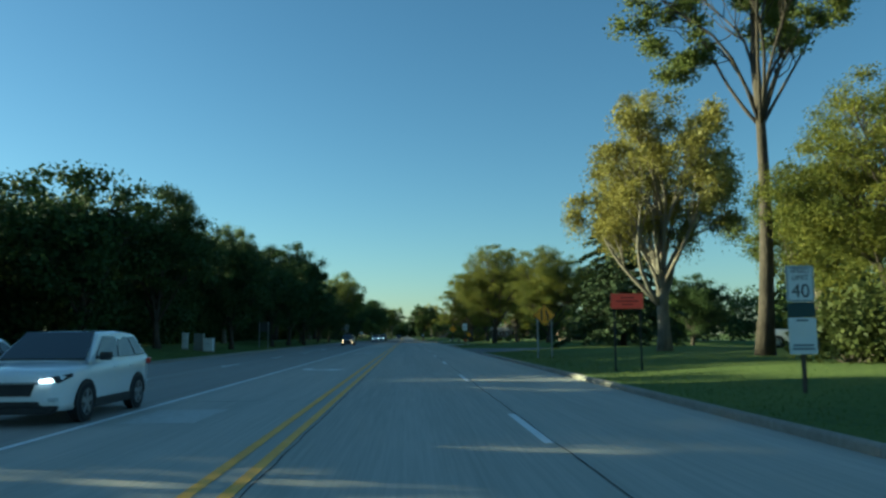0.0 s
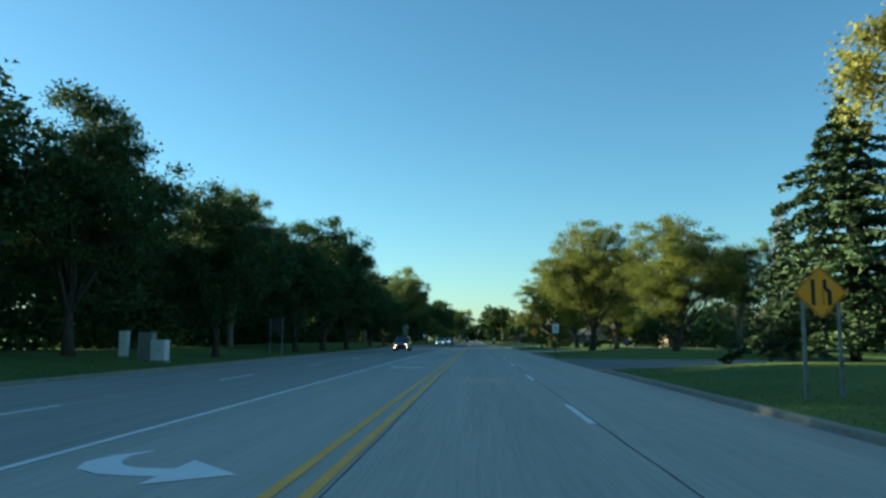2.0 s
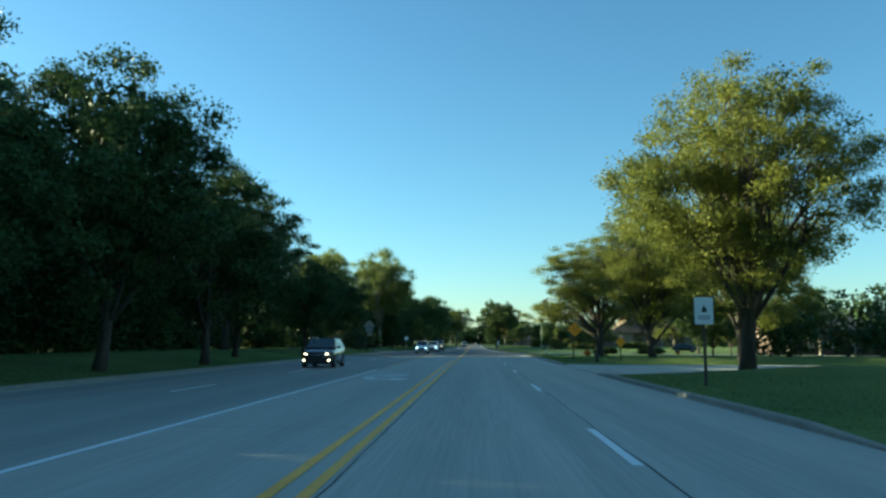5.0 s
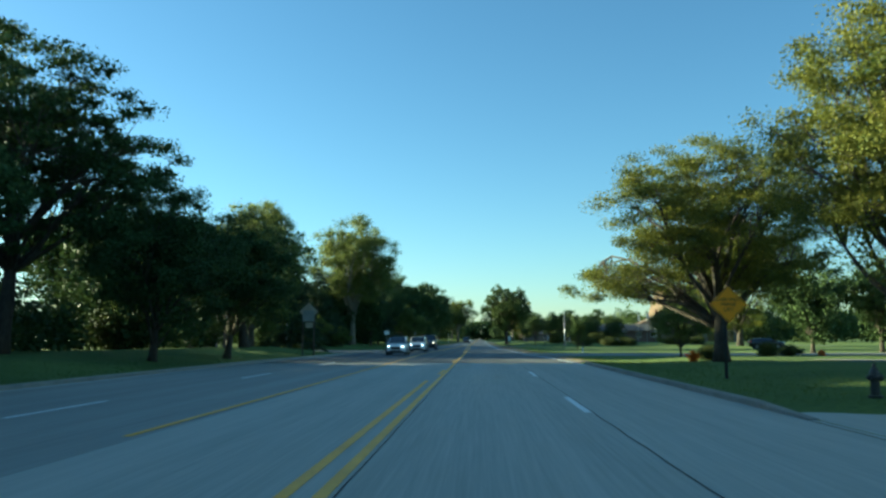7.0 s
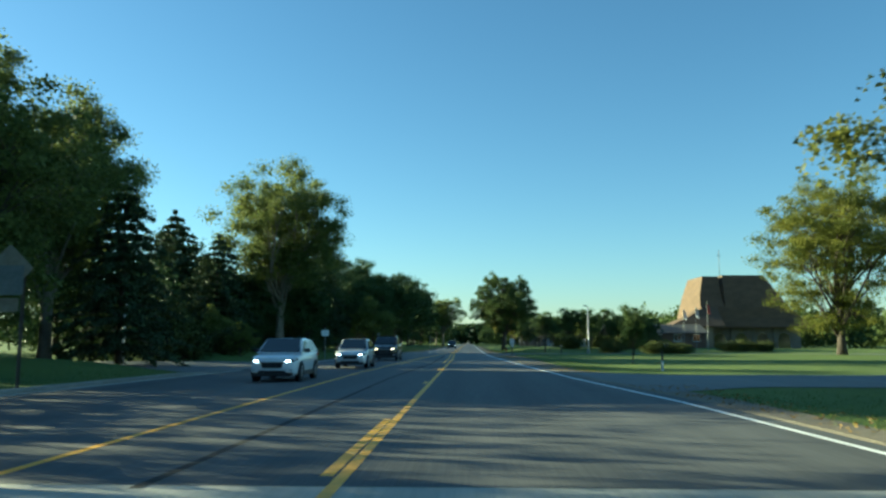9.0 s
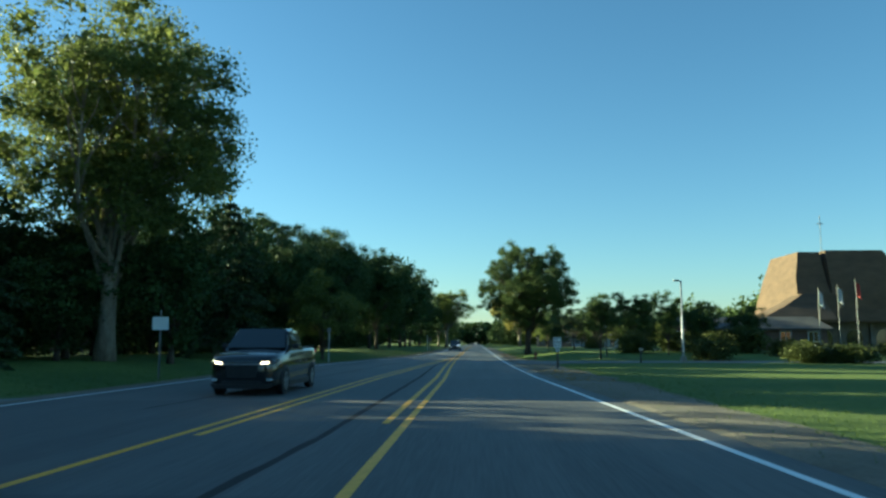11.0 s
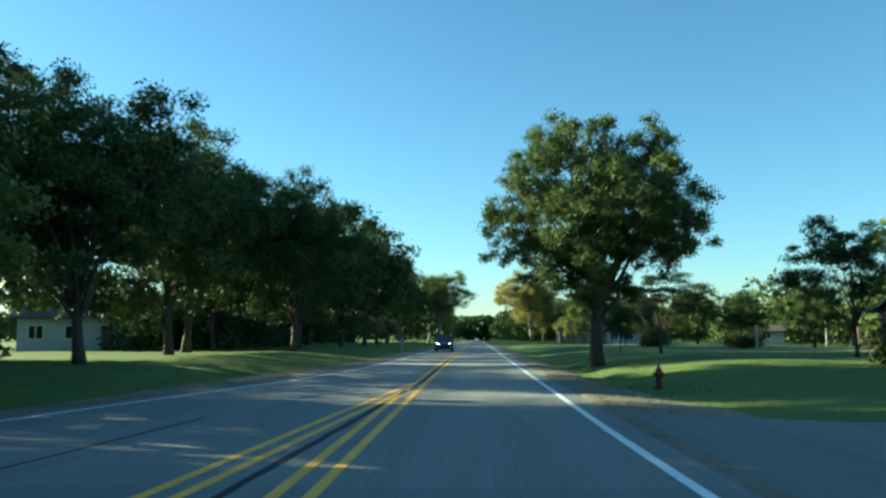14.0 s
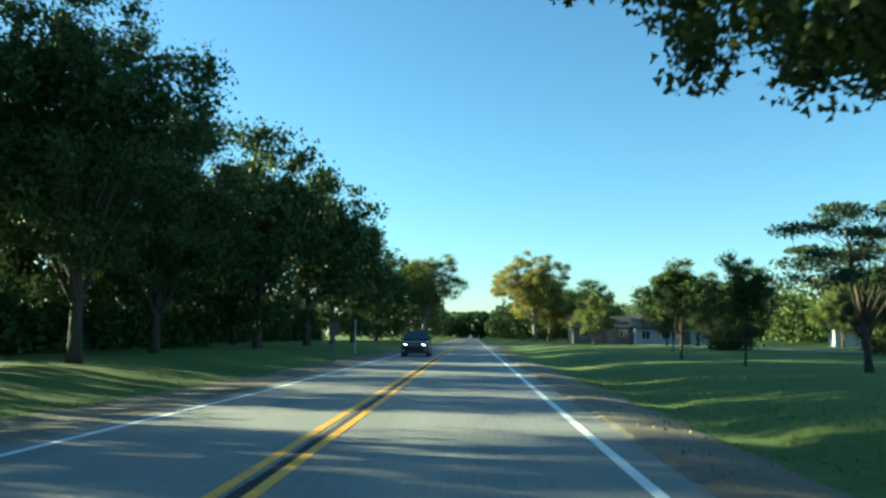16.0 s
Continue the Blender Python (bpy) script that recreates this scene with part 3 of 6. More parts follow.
def spruce_tree(name, seed, height, radius, bottom, trunk, mat, tiers=24, sparse=1.0, needles=1.0, label="", category="tree"):
    """A conifer: tiers of drooping boughs with needle sprays."""
    rng = np.random.default_rng(seed)
    root = tagged(empty(name), label, category)
    v, f = tube_data([(0, 0, -0.1), (0.05, 0, height * 0.5), (0, 0.03, height * 0.98)], [trunk, trunk * 0.55, 0.02], 8)
    mesh_ob("trunk", v, f, M_BARK, root, smooth=True)
    chunks, cen, siz = [], [], []
    for k in range(tiers):
        t = k / (tiers - 1)
        z = bottom + (height * 0.97 - bottom) * t ** 0.92
        reach = radius * (1 - t) ** 0.75 + 0.12
        n = int((8 + 4 * (1 - t)) * sparse) + 1
        for i in range(n):
            a = 6.283 * (i + rng.uniform(-0.3, 0.3)) / n + k * 0.7
            L = reach * rng.uniform(0.72, 1.15)
            tip = np.array([math.cos(a) * L, math.sin(a) * L, z - L * rng.uniform(0.10, 0.32)])
            pts = bent((0, 0, z), tip, rng, 4, 0.03, 0.05)
            chunks.append(tube_data(pts, [0.05 * (1 - 0.8 * j / 4) * (0.4 + L / radius) for j in range(5)], 4))
            m = int((10 + 250 * L / radius) * needles)
            s = rng.uniform(0.12, 1.02, m)
            base = np.array([0, 0, z]) + (tip - np.array([0, 0, z])) * s[:, None]
            side = np.array([-math.sin(a), math.cos(a), 0])
            base = base + side * (rng.normal(size=m) * 0.15 * L * (1.1 - s))[:, None]
            base[:, 2] += 0.1 * L * np.sin(math.pi * s) - np.abs(rng.normal(size=m)) * 0.14
            cen.append(base)
            siz.append(rng.uniform(0.06, 0.12, m))
    v, f = joined(chunks)
    tagged(mesh_ob("branchwork", v, f, M_BARK if needles > 0.5 else mat, root, smooth=True), kind="stuff")
    v, f = leaves(np.concatenate(cen), np.concatenate(siz), rng, long=1.7, droop=0.5)
    leaf_mesh("crown", v, f, mat, root)
    return root


def shrub(name, seed, height, radius, mat, clumps=30, per=170, leaf=0.075, label="", category="shrub"):
    rng = np.random.default_rng(seed)
    root = tagged(empty(name), label, category)
    chunks, cen, siz = [], [], []
    for i in range(clumps):
        a, rr = rng.uniform(0, 6.283), radius * rng.uniform(0, 0.85) ** 0.6
        top = np.array([math.cos(a) * rr, math.sin(a) * rr, height * rng.uniform(0.25, 0.95) * (1 - 0.45 * (rr / radius) ** 2)])
        chunks.append(tube_data(bent((top[0] * 0.15, top[1] * 0.15, -0.05), top, rng, 3, 0.06), [0.03, 0.022, 0.015, 0.008], 4))
        k = int(per * rng.uniform(0.7, 1.3))
        q = rng.normal(size=(k, 3)) * np.array([0.30, 0.30, 0.24]) * min(radius, height) * 0.75
        q = top + q
        q[:, 2] = np.abs(q[:, 2])
        cen.append(q)
        siz.append(leaf * rng.uniform(0.6, 1.3, k))
    v, f = joined(chunks)
    mesh_ob("stem", v, f, M_BARK, root)
    v, f = leaves(np.concatenate(cen), np.concatenate(siz), rng)
    leaf_mesh("foliage", v, f, mat, root)
    return root


def put(ob, x, y, scale=1.0, turn=0.0, tall=1.0, z=None, label=""):
    """Moves a first-built thing to its place, or copies it there."""
    m = pose(x, y, ground_z(x, y) - 0.03 if z is None else z, 0, 0, turn) @ Matrix.Diagonal((scale, scale, scale * tall, 1))
    if ob.get("placed"):
        ob = copy_thing(ob, m)
    else:
        ob.matrix_basis = m
        ob["placed"] = 1
    if label:
        ob["label"] = label
    kinds = ob.name.split(".")[0].replace("_", " ")
    return tagged(ob, group=kinds + "s along the road")


maple = [broad_tree("maple_tree", 11 + i, 13.9, 5.8, 2.0, 0.28, M_LEAF_MAPLE, M_BARK, clumps=250, per=190, leaf=0.085, clump=1.1, shape=1.0, core=44, big=0.125, limbs=10, bunch=26, lobe=0.52, fill=0.2,
                    label="dense dark green street maple with a short trunk", category="tree") for i in range(3)]
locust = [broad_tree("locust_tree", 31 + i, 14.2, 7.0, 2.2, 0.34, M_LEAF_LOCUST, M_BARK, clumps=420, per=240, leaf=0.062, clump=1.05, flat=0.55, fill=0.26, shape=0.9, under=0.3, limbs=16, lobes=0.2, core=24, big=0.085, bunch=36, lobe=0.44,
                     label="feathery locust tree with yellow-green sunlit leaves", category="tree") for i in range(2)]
wide_locust = broad_tree("locust_tree", 38, 23.0, 11.5, 3.4, 0.5, M_LEAF_LOCUST, M_BARK, clumps=430, per=230, leaf=0.10, clump=1.5, flat=0.6, fill=0.3, shape=0.9, under=0.2, limbs=16, lobes=0.16, core=34, big=0.10,
                         bunch=24, lobe=0.46, label="broad golden-green locust beside the low brick building", category="tree")
arm_locust = broad_tree("locust_tree", 35, 14.5, 7.2, 3.0, 0.40, M_LEAF_LOCUST, M_BARK, clumps=500, per=240, leaf=0.062, clump=1.05, flat=0.5, fill=0.2, shape=0.9, under=0.3, limbs=22, lobes=0.2, core=24, big=0.085,
                        bunch=36, lobe=0.44, arms=[(-3.0, 2.6, 4.4), (-4.0, 4.8, 5.4), (-5.2, 6.8, 5.6), (-5.8, 8.8, 5.2), (-3.4, 7.8, 6.6), (-2.4, 5.4, 7.0), (-3.2, 6.6, 4.8), (-1.6, 8.0, 5.8), (-4.4, 9.2, 5.8), (-1.0, 5.0, 5.2)],
                        label="spreading locust with a long low limb over the lawn", category="tree")
# coarse filler maple; many copies stand out of view and only block sun
back = broad_tree("maple_tree", 19, 13.0, 5.4, 2.0, 0.28, M_LEAF_MAPLE, M_BARK, clumps=150, per=62, leaf=0.17, clump=1.45, core=24, limbs=8,
                  label="dark filler maple behind the street trees, some copies unseen sun blocks", category="tree")
elm = broad_tree("elm_tree", 41, 21.0, 10.0, 4.8, 0.46, M_LEAF_MAPLE, M_BARK, clumps=420, per=190, leaf=0.10, clump=1.15, core=24, flat=0.5, shape=0.7, limbs=24, lobes=0.2, fork=0.6,
                 bunch=34, lobe=0.54, fill=0.2, under=0.2, join=2.2, label="large spreading elm with open limbs", category="tree")
oak = broad_tree("oak_tree", 51, 12.5, 6.4, 2.2, 0.33, M_LEAF_OAK, M_BARK, clumps=720, per=190, leaf=0.058, clump=0.56, core=46, big=0.13, under=0.55, fill=0.28, fork=0.85, shape=0.35, limbs=20, lobes=0.09,
                 bunch=52, lobe=0.37, label="broad oak with a thick trunk on the lawn", category="tree")
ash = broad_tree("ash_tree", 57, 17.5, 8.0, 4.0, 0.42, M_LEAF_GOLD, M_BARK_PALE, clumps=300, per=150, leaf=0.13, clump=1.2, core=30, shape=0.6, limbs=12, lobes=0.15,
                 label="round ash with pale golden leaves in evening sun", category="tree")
poplar = [broad_tree("cottonwood_tree", 61 + i, 20.0, 6.4, 5.5, 0.42, M_LEAF_POPLAR, M_BARK_PALE, clumps=280, per=210, leaf=0.09, clump=1.3, core=44, big=0.12, shape=0.6, limbs=12, lobes=0.45,
                      label="tall pale green cottonwood with an open crown", category="tree") for i in range(2)]
tall = broad_tree("cottonwood_tree", 67, 22.0, 7.2, 12.0, 0.36, M_LEAF_POPLAR, M_BARK, clumps=200, per=230, leaf=0.085, clump=0.75, core=40, shape=0.2, limbs=9, lobes=0.45, fork=0.72,
                  bunch=13, lobe=0.34, join=0.4, label="very tall cottonwood with a long bare trunk", category="tree")
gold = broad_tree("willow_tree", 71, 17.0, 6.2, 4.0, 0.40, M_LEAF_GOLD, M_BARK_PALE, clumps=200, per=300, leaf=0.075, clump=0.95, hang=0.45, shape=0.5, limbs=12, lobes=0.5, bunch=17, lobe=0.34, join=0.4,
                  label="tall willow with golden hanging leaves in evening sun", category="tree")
willow = broad_tree("willow_tree", 74, 15.0, 7.2, 2.6, 0.42, M_LEAF_POPLAR, M_BARK, clumps=260, per=190, leaf=0.085, clump=1.1, hang=0.5, shape=0.6, limbs=12, lobes=0.3,
                    label="broad soft green willow with hanging twigs", category="tree")
young = [broad_tree("young_tree", 81 + i, 5.4, 1.5, 1.4, 0.07, M_LEAF_OAK, M_BARK, clumps=60, per=160, leaf=0.055, clump=0.45, shape=1.3, limbs=8, lobes=0.3,
                    label="small young tree with a thin trunk", category="tree") for i in range(2)]
lawn_locust = broad_tree("locust_tree", 83, 6.6, 3.7, 2.1, 0.09, M_LEAF_OAK, M_BARK, clumps=130, per=190, leaf=0.055, clump=0.55, core=16, flat=0.5, shape=0.9, limbs=12, lobes=0.2, bunch=20, lobe=0.42, fill=0.22,
                         label="small spreading locust with a thin trunk on the lawn", category="tree")
small = broad_tree("crab_apple_tree", 86, 7.8, 3.6, 0.9, 0.14, M_LEAF_POPLAR, M_BARK, clumps=120, per=150, leaf=0.085, clump=0.7, shape=0.9, limbs=9, lobes=0.25,
                   label="small round tree with soft pale green leaves", category="tree")
pine = broad_tree("pine_tree", 96, 6.6, 3.6, 2.2, 0.13, M_NEEDLE, M_BARK, clumps=60, per=260, leaf=0.06, clump=0.75, core=0, flat=0.28, shape=0.2, limbs=12, lobes=0.35,
                  label="layered dark pine with flat spreading boughs", category="tree")
spruce = [spruce_tree("spruce_tree", 91 + i, 12.0, 4.1, 1.2, 0.2, M_NEEDLE, tiers=17, sparse=0.75, label="dark spruce with drooping boughs", category="tree") for i in range(2)]
bare_spruce = spruce_tree("bare_spruce", 95, 14.0, 2.7, 2.0, 0.16, M_TWIG, tiers=22, sparse=0.7, needles=0.22, label="thin dying spruce with bare grey boughs", category="tree")
bush = [shrub("shrub", 101 + i, 1.5, 1.2, M_LEAF_SHRUB, label="rounded green garden shrub", category="shrub") for i in range(2)]

# left side, near to far: kind, x, y, scale, turn, height factor
for kind, x, y, s, turn, hf in [
        # the first eight stand out of view, added to shade the road
        (maple[1], -20.5, 26.5, 0.95, 10, 1.0), (maple[0], -21, 17.5, 0.9, 60, 0.9), (maple[2], -20, 4, 1.0, 10, 1.0), (maple[1], -22, -10, 1.0, 30, 1.0), (back, -31, 10, 1.1, 30, 1.0), (back, -33, 29.5, 0.74, 70, 1.05), (back, -34, 36.5, 0.72, 170, 1.05), (back, -33, 43.5, 0.74, 270, 1.05), (back, -22, 58, 1.0, 20, 0.92), (maple[2], -19, 66, 1.05, 150, 0.98), (maple[0], -15.8, 79, 0.95, 210, 1.10),
        (maple[1], -15.5, 101, 0.97, 300, 1.0), (maple[2], -15.2, 112, 1.05, 30, 1.06), (maple[0], -14.6, 124, 1.05, 120, 1.06), (poplar[0], -21, 98, 0.72, 40, 1.05),
        (back, -30, 118, 1.15, 250, 1.05), (maple[1], -17, 137.5, 0.85, 45, 1.05), (elm, -24.8, 158.5, 0.97, 0, 0.93),
        (maple[1], -16.4, 159.0, 0.86, 60, 0.92), (maple[2], -15.2, 168.0, 0.86, 20, 0.86), (poplar[1], -24.0, 203, 0.95, 0, 0.92), (willow, -20.5, 189, 1.0, 90, 0.92), (willow, -29.5, 193, 0.95, 200, 0.9),
        (spruce[0], -19.5, 203, 1.0, 0, 1.0), (spruce[1], -28, 233, 1.45, 60, 0.84), (spruce[0], -21.8, 228, 1.15, 200, 0.82), (poplar[0], -18.4, 238, 1.6, 90, 0.87),
        # maples at y 131, 140.5 and 217 are added to keep sun off the road
        (back, -26, 252, 0.8, 33, 0.8), (back, -21, 238, 0.55, 77, 0.8), (back, -31, 217, 0.85, 50, 1.0), (back, -30, 131, 0.9, 70, 1.0), (back, -31, 140.5, 0.85, 170, 1.0), (back, -31, 240, 0.9, 20, 1.0), (back, -19.5, 259, 0.8, 20, 1.05), (back, -23, 270, 0.85, 70, 1.05), (back, -26, 262, 0.85, 20, 1.05), (maple[2], -21, 312, 1.0, 200, 1.1), (spruce[1], -15.9, 250.5, 0.62, 100, 1.3), (small, -11.3, 261.5, 0.98, 0, 1.0), (maple[0], -16.0, 267.5, 0.85, 170, 1.08),
        (maple[2], -14.5, 277.5, 0.88, 220, 1.02), (maple[1], -17.5, 294, 1.04, 250, 1.12), (maple[2], -12.6, 306, 0.92, 290, 1.15),
        (maple[0], -15.5, 320, 1.05, 100, 1.15), (back, -14, 335, 1.02, 20, 1.12), (back, -13.5, 350, 1.05, 160, 1.1), (back, -14.0, 366, 1.05, 230, 1.1), (poplar[1], -7.2, 424, 1.2, 30, 0.84), (poplar[0], -10, 432, 1.1, 130, 0.8),
        (back, -24, 322, 0.95, 140, 1.05), (back, -23, 343, 1.0, 260, 1.0), (back, -23, 358, 1.0, 310, 1.0),
        # added mostly out of sight to block sun: y 47, 94, beyond x -32
        (back, -24, 334, 0.9, 15, 1.0), (back, -30, 94, 0.95, 15, 1.0), (back, -27.5, 47, 0.75, 15, 1.0), (back, -27, 83, 0.9, 15, 1.0), (back, -27, 107, 0.95, 170, 1.0), (back, 24.6, 277.5, 0.36, 0, 1.0), (back, 29.4, 278.5, 0.33, 90, 1.0), (back, -15.8, 240.5, 0.60, 40, 1.0), (back, -23.5, 243.5, 0.68, 140, 1.0), (back, -29, 63, 1.05, 222, 0.95), (back, -58, 55, 1.3, 60, 1.05), (back, -56, 60, 1.3, 110, 1), (back, -57, 83, 1.3, 30, 1.0), (back, -58, 96, 1.3, 140, 1.0), (back, -57, 112, 1.3, 70, 1.05), (back, -58, 122, 1.3, 20, 1.05), (back, -56, 132, 1.3, 170, 1), (back, -57, 141, 1.3, 10, 1.1), (back, -59, 150, 1.3, 200, 1.1), (back, -57, 159, 1.3, 80, 1.1), (back, -59, 168, 1.3, 120, 1.1), (back, -40, 170, 1.35, 120, 1.05), (elm, -23.0, 282, 0.84, 140, 1.0), (maple[2], -19.5, 302, 1.12, 70, 1.12), (back, -34, 193, 1.1, 222, 1.05), (back, -42, 199, 1.15, 22, 1.1), (back, -33, 204, 1.0, 122, 1.0), (back, -28, 242, 0.9, 50, 0.8),
        (small, -20, 222, 0.55, 30, 1.0), (small, -16.5, 218, 0.4, 90, 0.9), (back, -14.5, 384, 1.05, 70, 1.0), (back, -13.5, 402, 1.0, 10, 1.0)]:
    put(kind, x, y, s, turn, hf)
# right side
for kind, x, y, s, turn, hf in [
        (tall, 18.0, 34.5, 1.0, 150, 1.03), (gold, 17.5, 46.7, 1.02, 0, 1.02), (locust[0], 21.5, 30, 0.78, 90, 1.1), (poplar[0], 24, 41, 0.85, 30, 0.8), (spruce[1], 20.5, 66.5, 0.98, 0, 0.97), (locust[1], 19.5, 97.5, 0.86, 50, 1.04), (locust[0], 14.6, 114.6, 1.27, 120, 1.0),
        (bare_spruce, 31, 102, 1.0, 0, 1.05), (poplar[1], 26, 100, 0.62, 0, 1.0), (spruce[0], 26, 88, 0.7, 0, 1.3), (maple[2], 30, 76, 0.7, 0, 0.8), (locust[1], 16.6, 143.2, 0.98, 200, 1.12), (arm_locust, 14.8, 159.8, 1.0, 0, 0.90), (small, 31, 168, 0.8, 40, 1.0), (small, 18.0, 181, 0.75, 70, 1.0), (back, 36, 199, 0.75, 0, 0.9), (back, 44, 201, 0.8, 60, 0.9), (back, 53, 199, 0.8, 100, 0.9), (small, 35, 160, 0.7, 140, 1.0), (locust[0], 20.5, 132.8, 1.05, 250, 1.12), (wide_locust, 45, 249, 1.0, 20, 1.0), (young[0], 14.1, 217, 0.85, 0, 1.0),
        (oak, 7.3, 285.3, 1.03, 130, 1.04), (young[1], 12.0, 263.6, 1.3, 50, 0.8), (young[0], 19.5, 271, 1.2, 90, 1.1), (lawn_locust, 18.2, 282, 1.0, 0, 1.0), (pine, 14.9, 304.6, 1.0, 0, 1.0), (young[0], 13.1, 311.2, 0.95, 0, 1.1), (young[1], 12.7, 319.5, 0.95, 0, 1.0), (young[0], 17, 338, 1.0, 40, 1.1), (young[1], 22, 345, 1.1, 70, 1.1), (small, 25, 372, 0.85, 0, 1.0), (small, 33, 378, 0.95, 60, 1.0), (small, 18.5, 386, 0.9, 120, 1.0), (back, 22, 412, 0.75, 0, 1.0), (back, 33, 404, 0.8, 80, 1.0), (back, 42, 392, 0.8, 30, 1.0), (small, 40, 360, 0.9, 10, 1.0), (small, 24.5, 153, 0.8, 10, 1.0), (small, 29, 146, 0.95, 100, 1.0),
        (ash, 15.3, 445, 1.08, 100, 1.0), (locust[0], 24, 452, 1.0, 0, 1.0), (locust[1], 18.5, 449, 1.0, 60, 1.25), (maple[0], 31, 336, 0.55, 0, 1.0), (maple[1], 27.5, 368, 0.6, 0, 1.0), (maple[2], 38, 333, 0.55, 0, 1.0)]:
    put(kind, x, y, s, turn, hf)


# ---------------------------------------------------------------- woods and hedges too dense to count
def thicket(name, label, seed, spots, mat, leaf=0.24, per=52, category="woods"):
    """Dense growth as one mesh: spots of (x, y, radius, height, base)."""
    rng = np.random.default_rng(seed)
    cen, siz = [], []
    for x, y, r, h, low in spots:
        z0 = ground_z(x, y)
        n = int(per * r * (h - low))
        u = rng.normal(size=(n, 3))
        u /= np.linalg.norm(u, axis=1)[:, None]
        u *= (rng.uniform(0.15, 1, n) ** 0.4)[:, None] * (1 + 0.25 * np.sin(5 * u[:, :1] * 2 + x) * np.cos(4 * u[:, 2:] + y))
        p = np.stack([x + u[:, 0] * r, y + u[:, 1] * r, z0 + low + (h - low) * (0.5 + 0.5 * u[:, 2])], 1)
        p = p[p[:, 2] > z0 + 0.1]
        cen.append(p)
        siz.append(leaf * rng.uniform(0.6, 1.4, len(p)) * (1 + 0.02 * r))
    v, f = leaves(np.concatenate(cen), np.concatenate(siz), rng)
    ob = leaf_mesh(name, v, f, mat, None)
    return tagged(ob, label, category, kind="stuff")


belt = random.Random(5)
OPEN = [(16, 40), (72, 104), (174, 192), (212, 224), (264, 345)]     # stretches with open lawn under the trees, screened by an added hedge
spots = []
y = 5.0
while y < 430:
    if any(a < y < b for a, b in OPEN):
        spots.append((-52 - belt.uniform(0, 12), y, belt.uniform(2.6, 4.4), belt.uniform(4.5, 7.0), 0.0))
        # hedge added as a sun screen; its heights shape shade on the road
        spots.append((-24.5 - belt.uniform(0, 1.5), y, belt.uniform(2.2, 2.7), belt.uniform(5.8, 6.5) if 31 < y < 40 else belt.uniform(6.4, 7.2) if 174 < y < 194 else (belt.uniform(5.8, 6.6) if 283 < y < 297 else belt.uniform(6.0, 7.0) if 268 < y < 284 else belt.uniform(3.4, 6.6) if 268 < y < 335 else belt.uniform(7.7, 8.5)), 2.6 if 285 < y < 308 else -3.5))
    else:
        spots.append((-33 - belt.uniform(0, 9), y, belt.uniform(2.4, 4.2), belt.uniform(5.5, 9.5), 0.0))
        if not 196 < y < 216:
            # raised where the road is to stay in shade
            spots.append((-27 - belt.uniform(0, 4), y + 1, belt.uniform(2.0, 2.7), (10.4 if 38 < y < 62 else (belt.uniform(3.0, 3.8) if 150 < y < 172 else belt.uniform(7.7, 8.5))), -3.5))
    if 262 < y < 345 and not 283 < y < 310:
        # two more rows added to keep low sun off the left lawn
        spots.append((-27.5 - belt.uniform(0, 2), y + 1.3, 2.6, belt.uniform(4.8, 5.8), -3.5))
        spots.append((-21.5 - belt.uniform(0, 1.2), y + 0.6, 1.9, belt.uniform(3.4, 4.4), -2.5))
    y += 2.6
thicket("woods", "dense dark woods behind the street trees, partly an added sun screen", 1, spots, M_LEAF_MAPLE, leaf=0.205, per=58)
spots = []
y = -20.0
while y < 190:
    if not any(s > 0 and a - 4 < y < b + 4 for s, a, b, _, _ in DRIVES) and not 152 < y < 182:
        spots.append((27.5 + belt.uniform(0, 9), y, belt.uniform(2.2, 3.6), belt.uniform(3.8, 6.6), 0.0))
        spots.append((38 + belt.uniform(0, 9), y + 1.5, belt.uniform(2.6, 3.8), belt.uniform(5.5, 8.5), 0.0))
    y += 3.4
thicket("woods", "dense green hedge and woods behind the lawn", 2, spots, M_LEAF_MAPLE, leaf=0.205, per=58)
spots = []
for k in range(110):
    spots.append((50 + belt.uniform(0, 60), 300 + belt.uniform(0, 260), belt.uniform(3, 6), belt.uniform(7, 12), 0.0))
for k in range(40):
    spots.append((16 + belt.uniform(0, 40), 455 + belt.uniform(0, 160), belt.uniform(3, 5.5), belt.uniform(7, 13), 0.0))
thicket("woods", "far line of green trees in evening light", 3, spots, M_LEAF_OAK, leaf=0.36, per=22)
spots = []
y = 410.0
while y < 900:
    spots.append((-11 - belt.uniform(0, 9), y, belt.uniform(4, 6), belt.uniform(9, 15), 0.5))
    spots.append((11 + belt.uniform(0, 10), y + 50, belt.uniform(4, 6), belt.uniform(8, 13), 0.5))
    y += 9.0
thicket("woods", "far dark trees lining the road", 4, spots, M_LEAF_MAPLE, leaf=0.36, per=26)
spots = []
for k in range(150):
    a = 6.283 * k / 150
    spots.append((math.cos(a) * 330 + belt.uniform(-25, 25), 210 + math.sin(a) * 480 + belt.uniform(-25, 25), belt.uniform(8, 14), belt.uniform(9, 15), 0.0))
thicket("woods", "distant belt of trees on the horizon", 5, spots, M_LEAF_MAPLE, leaf=1.0, per=5)

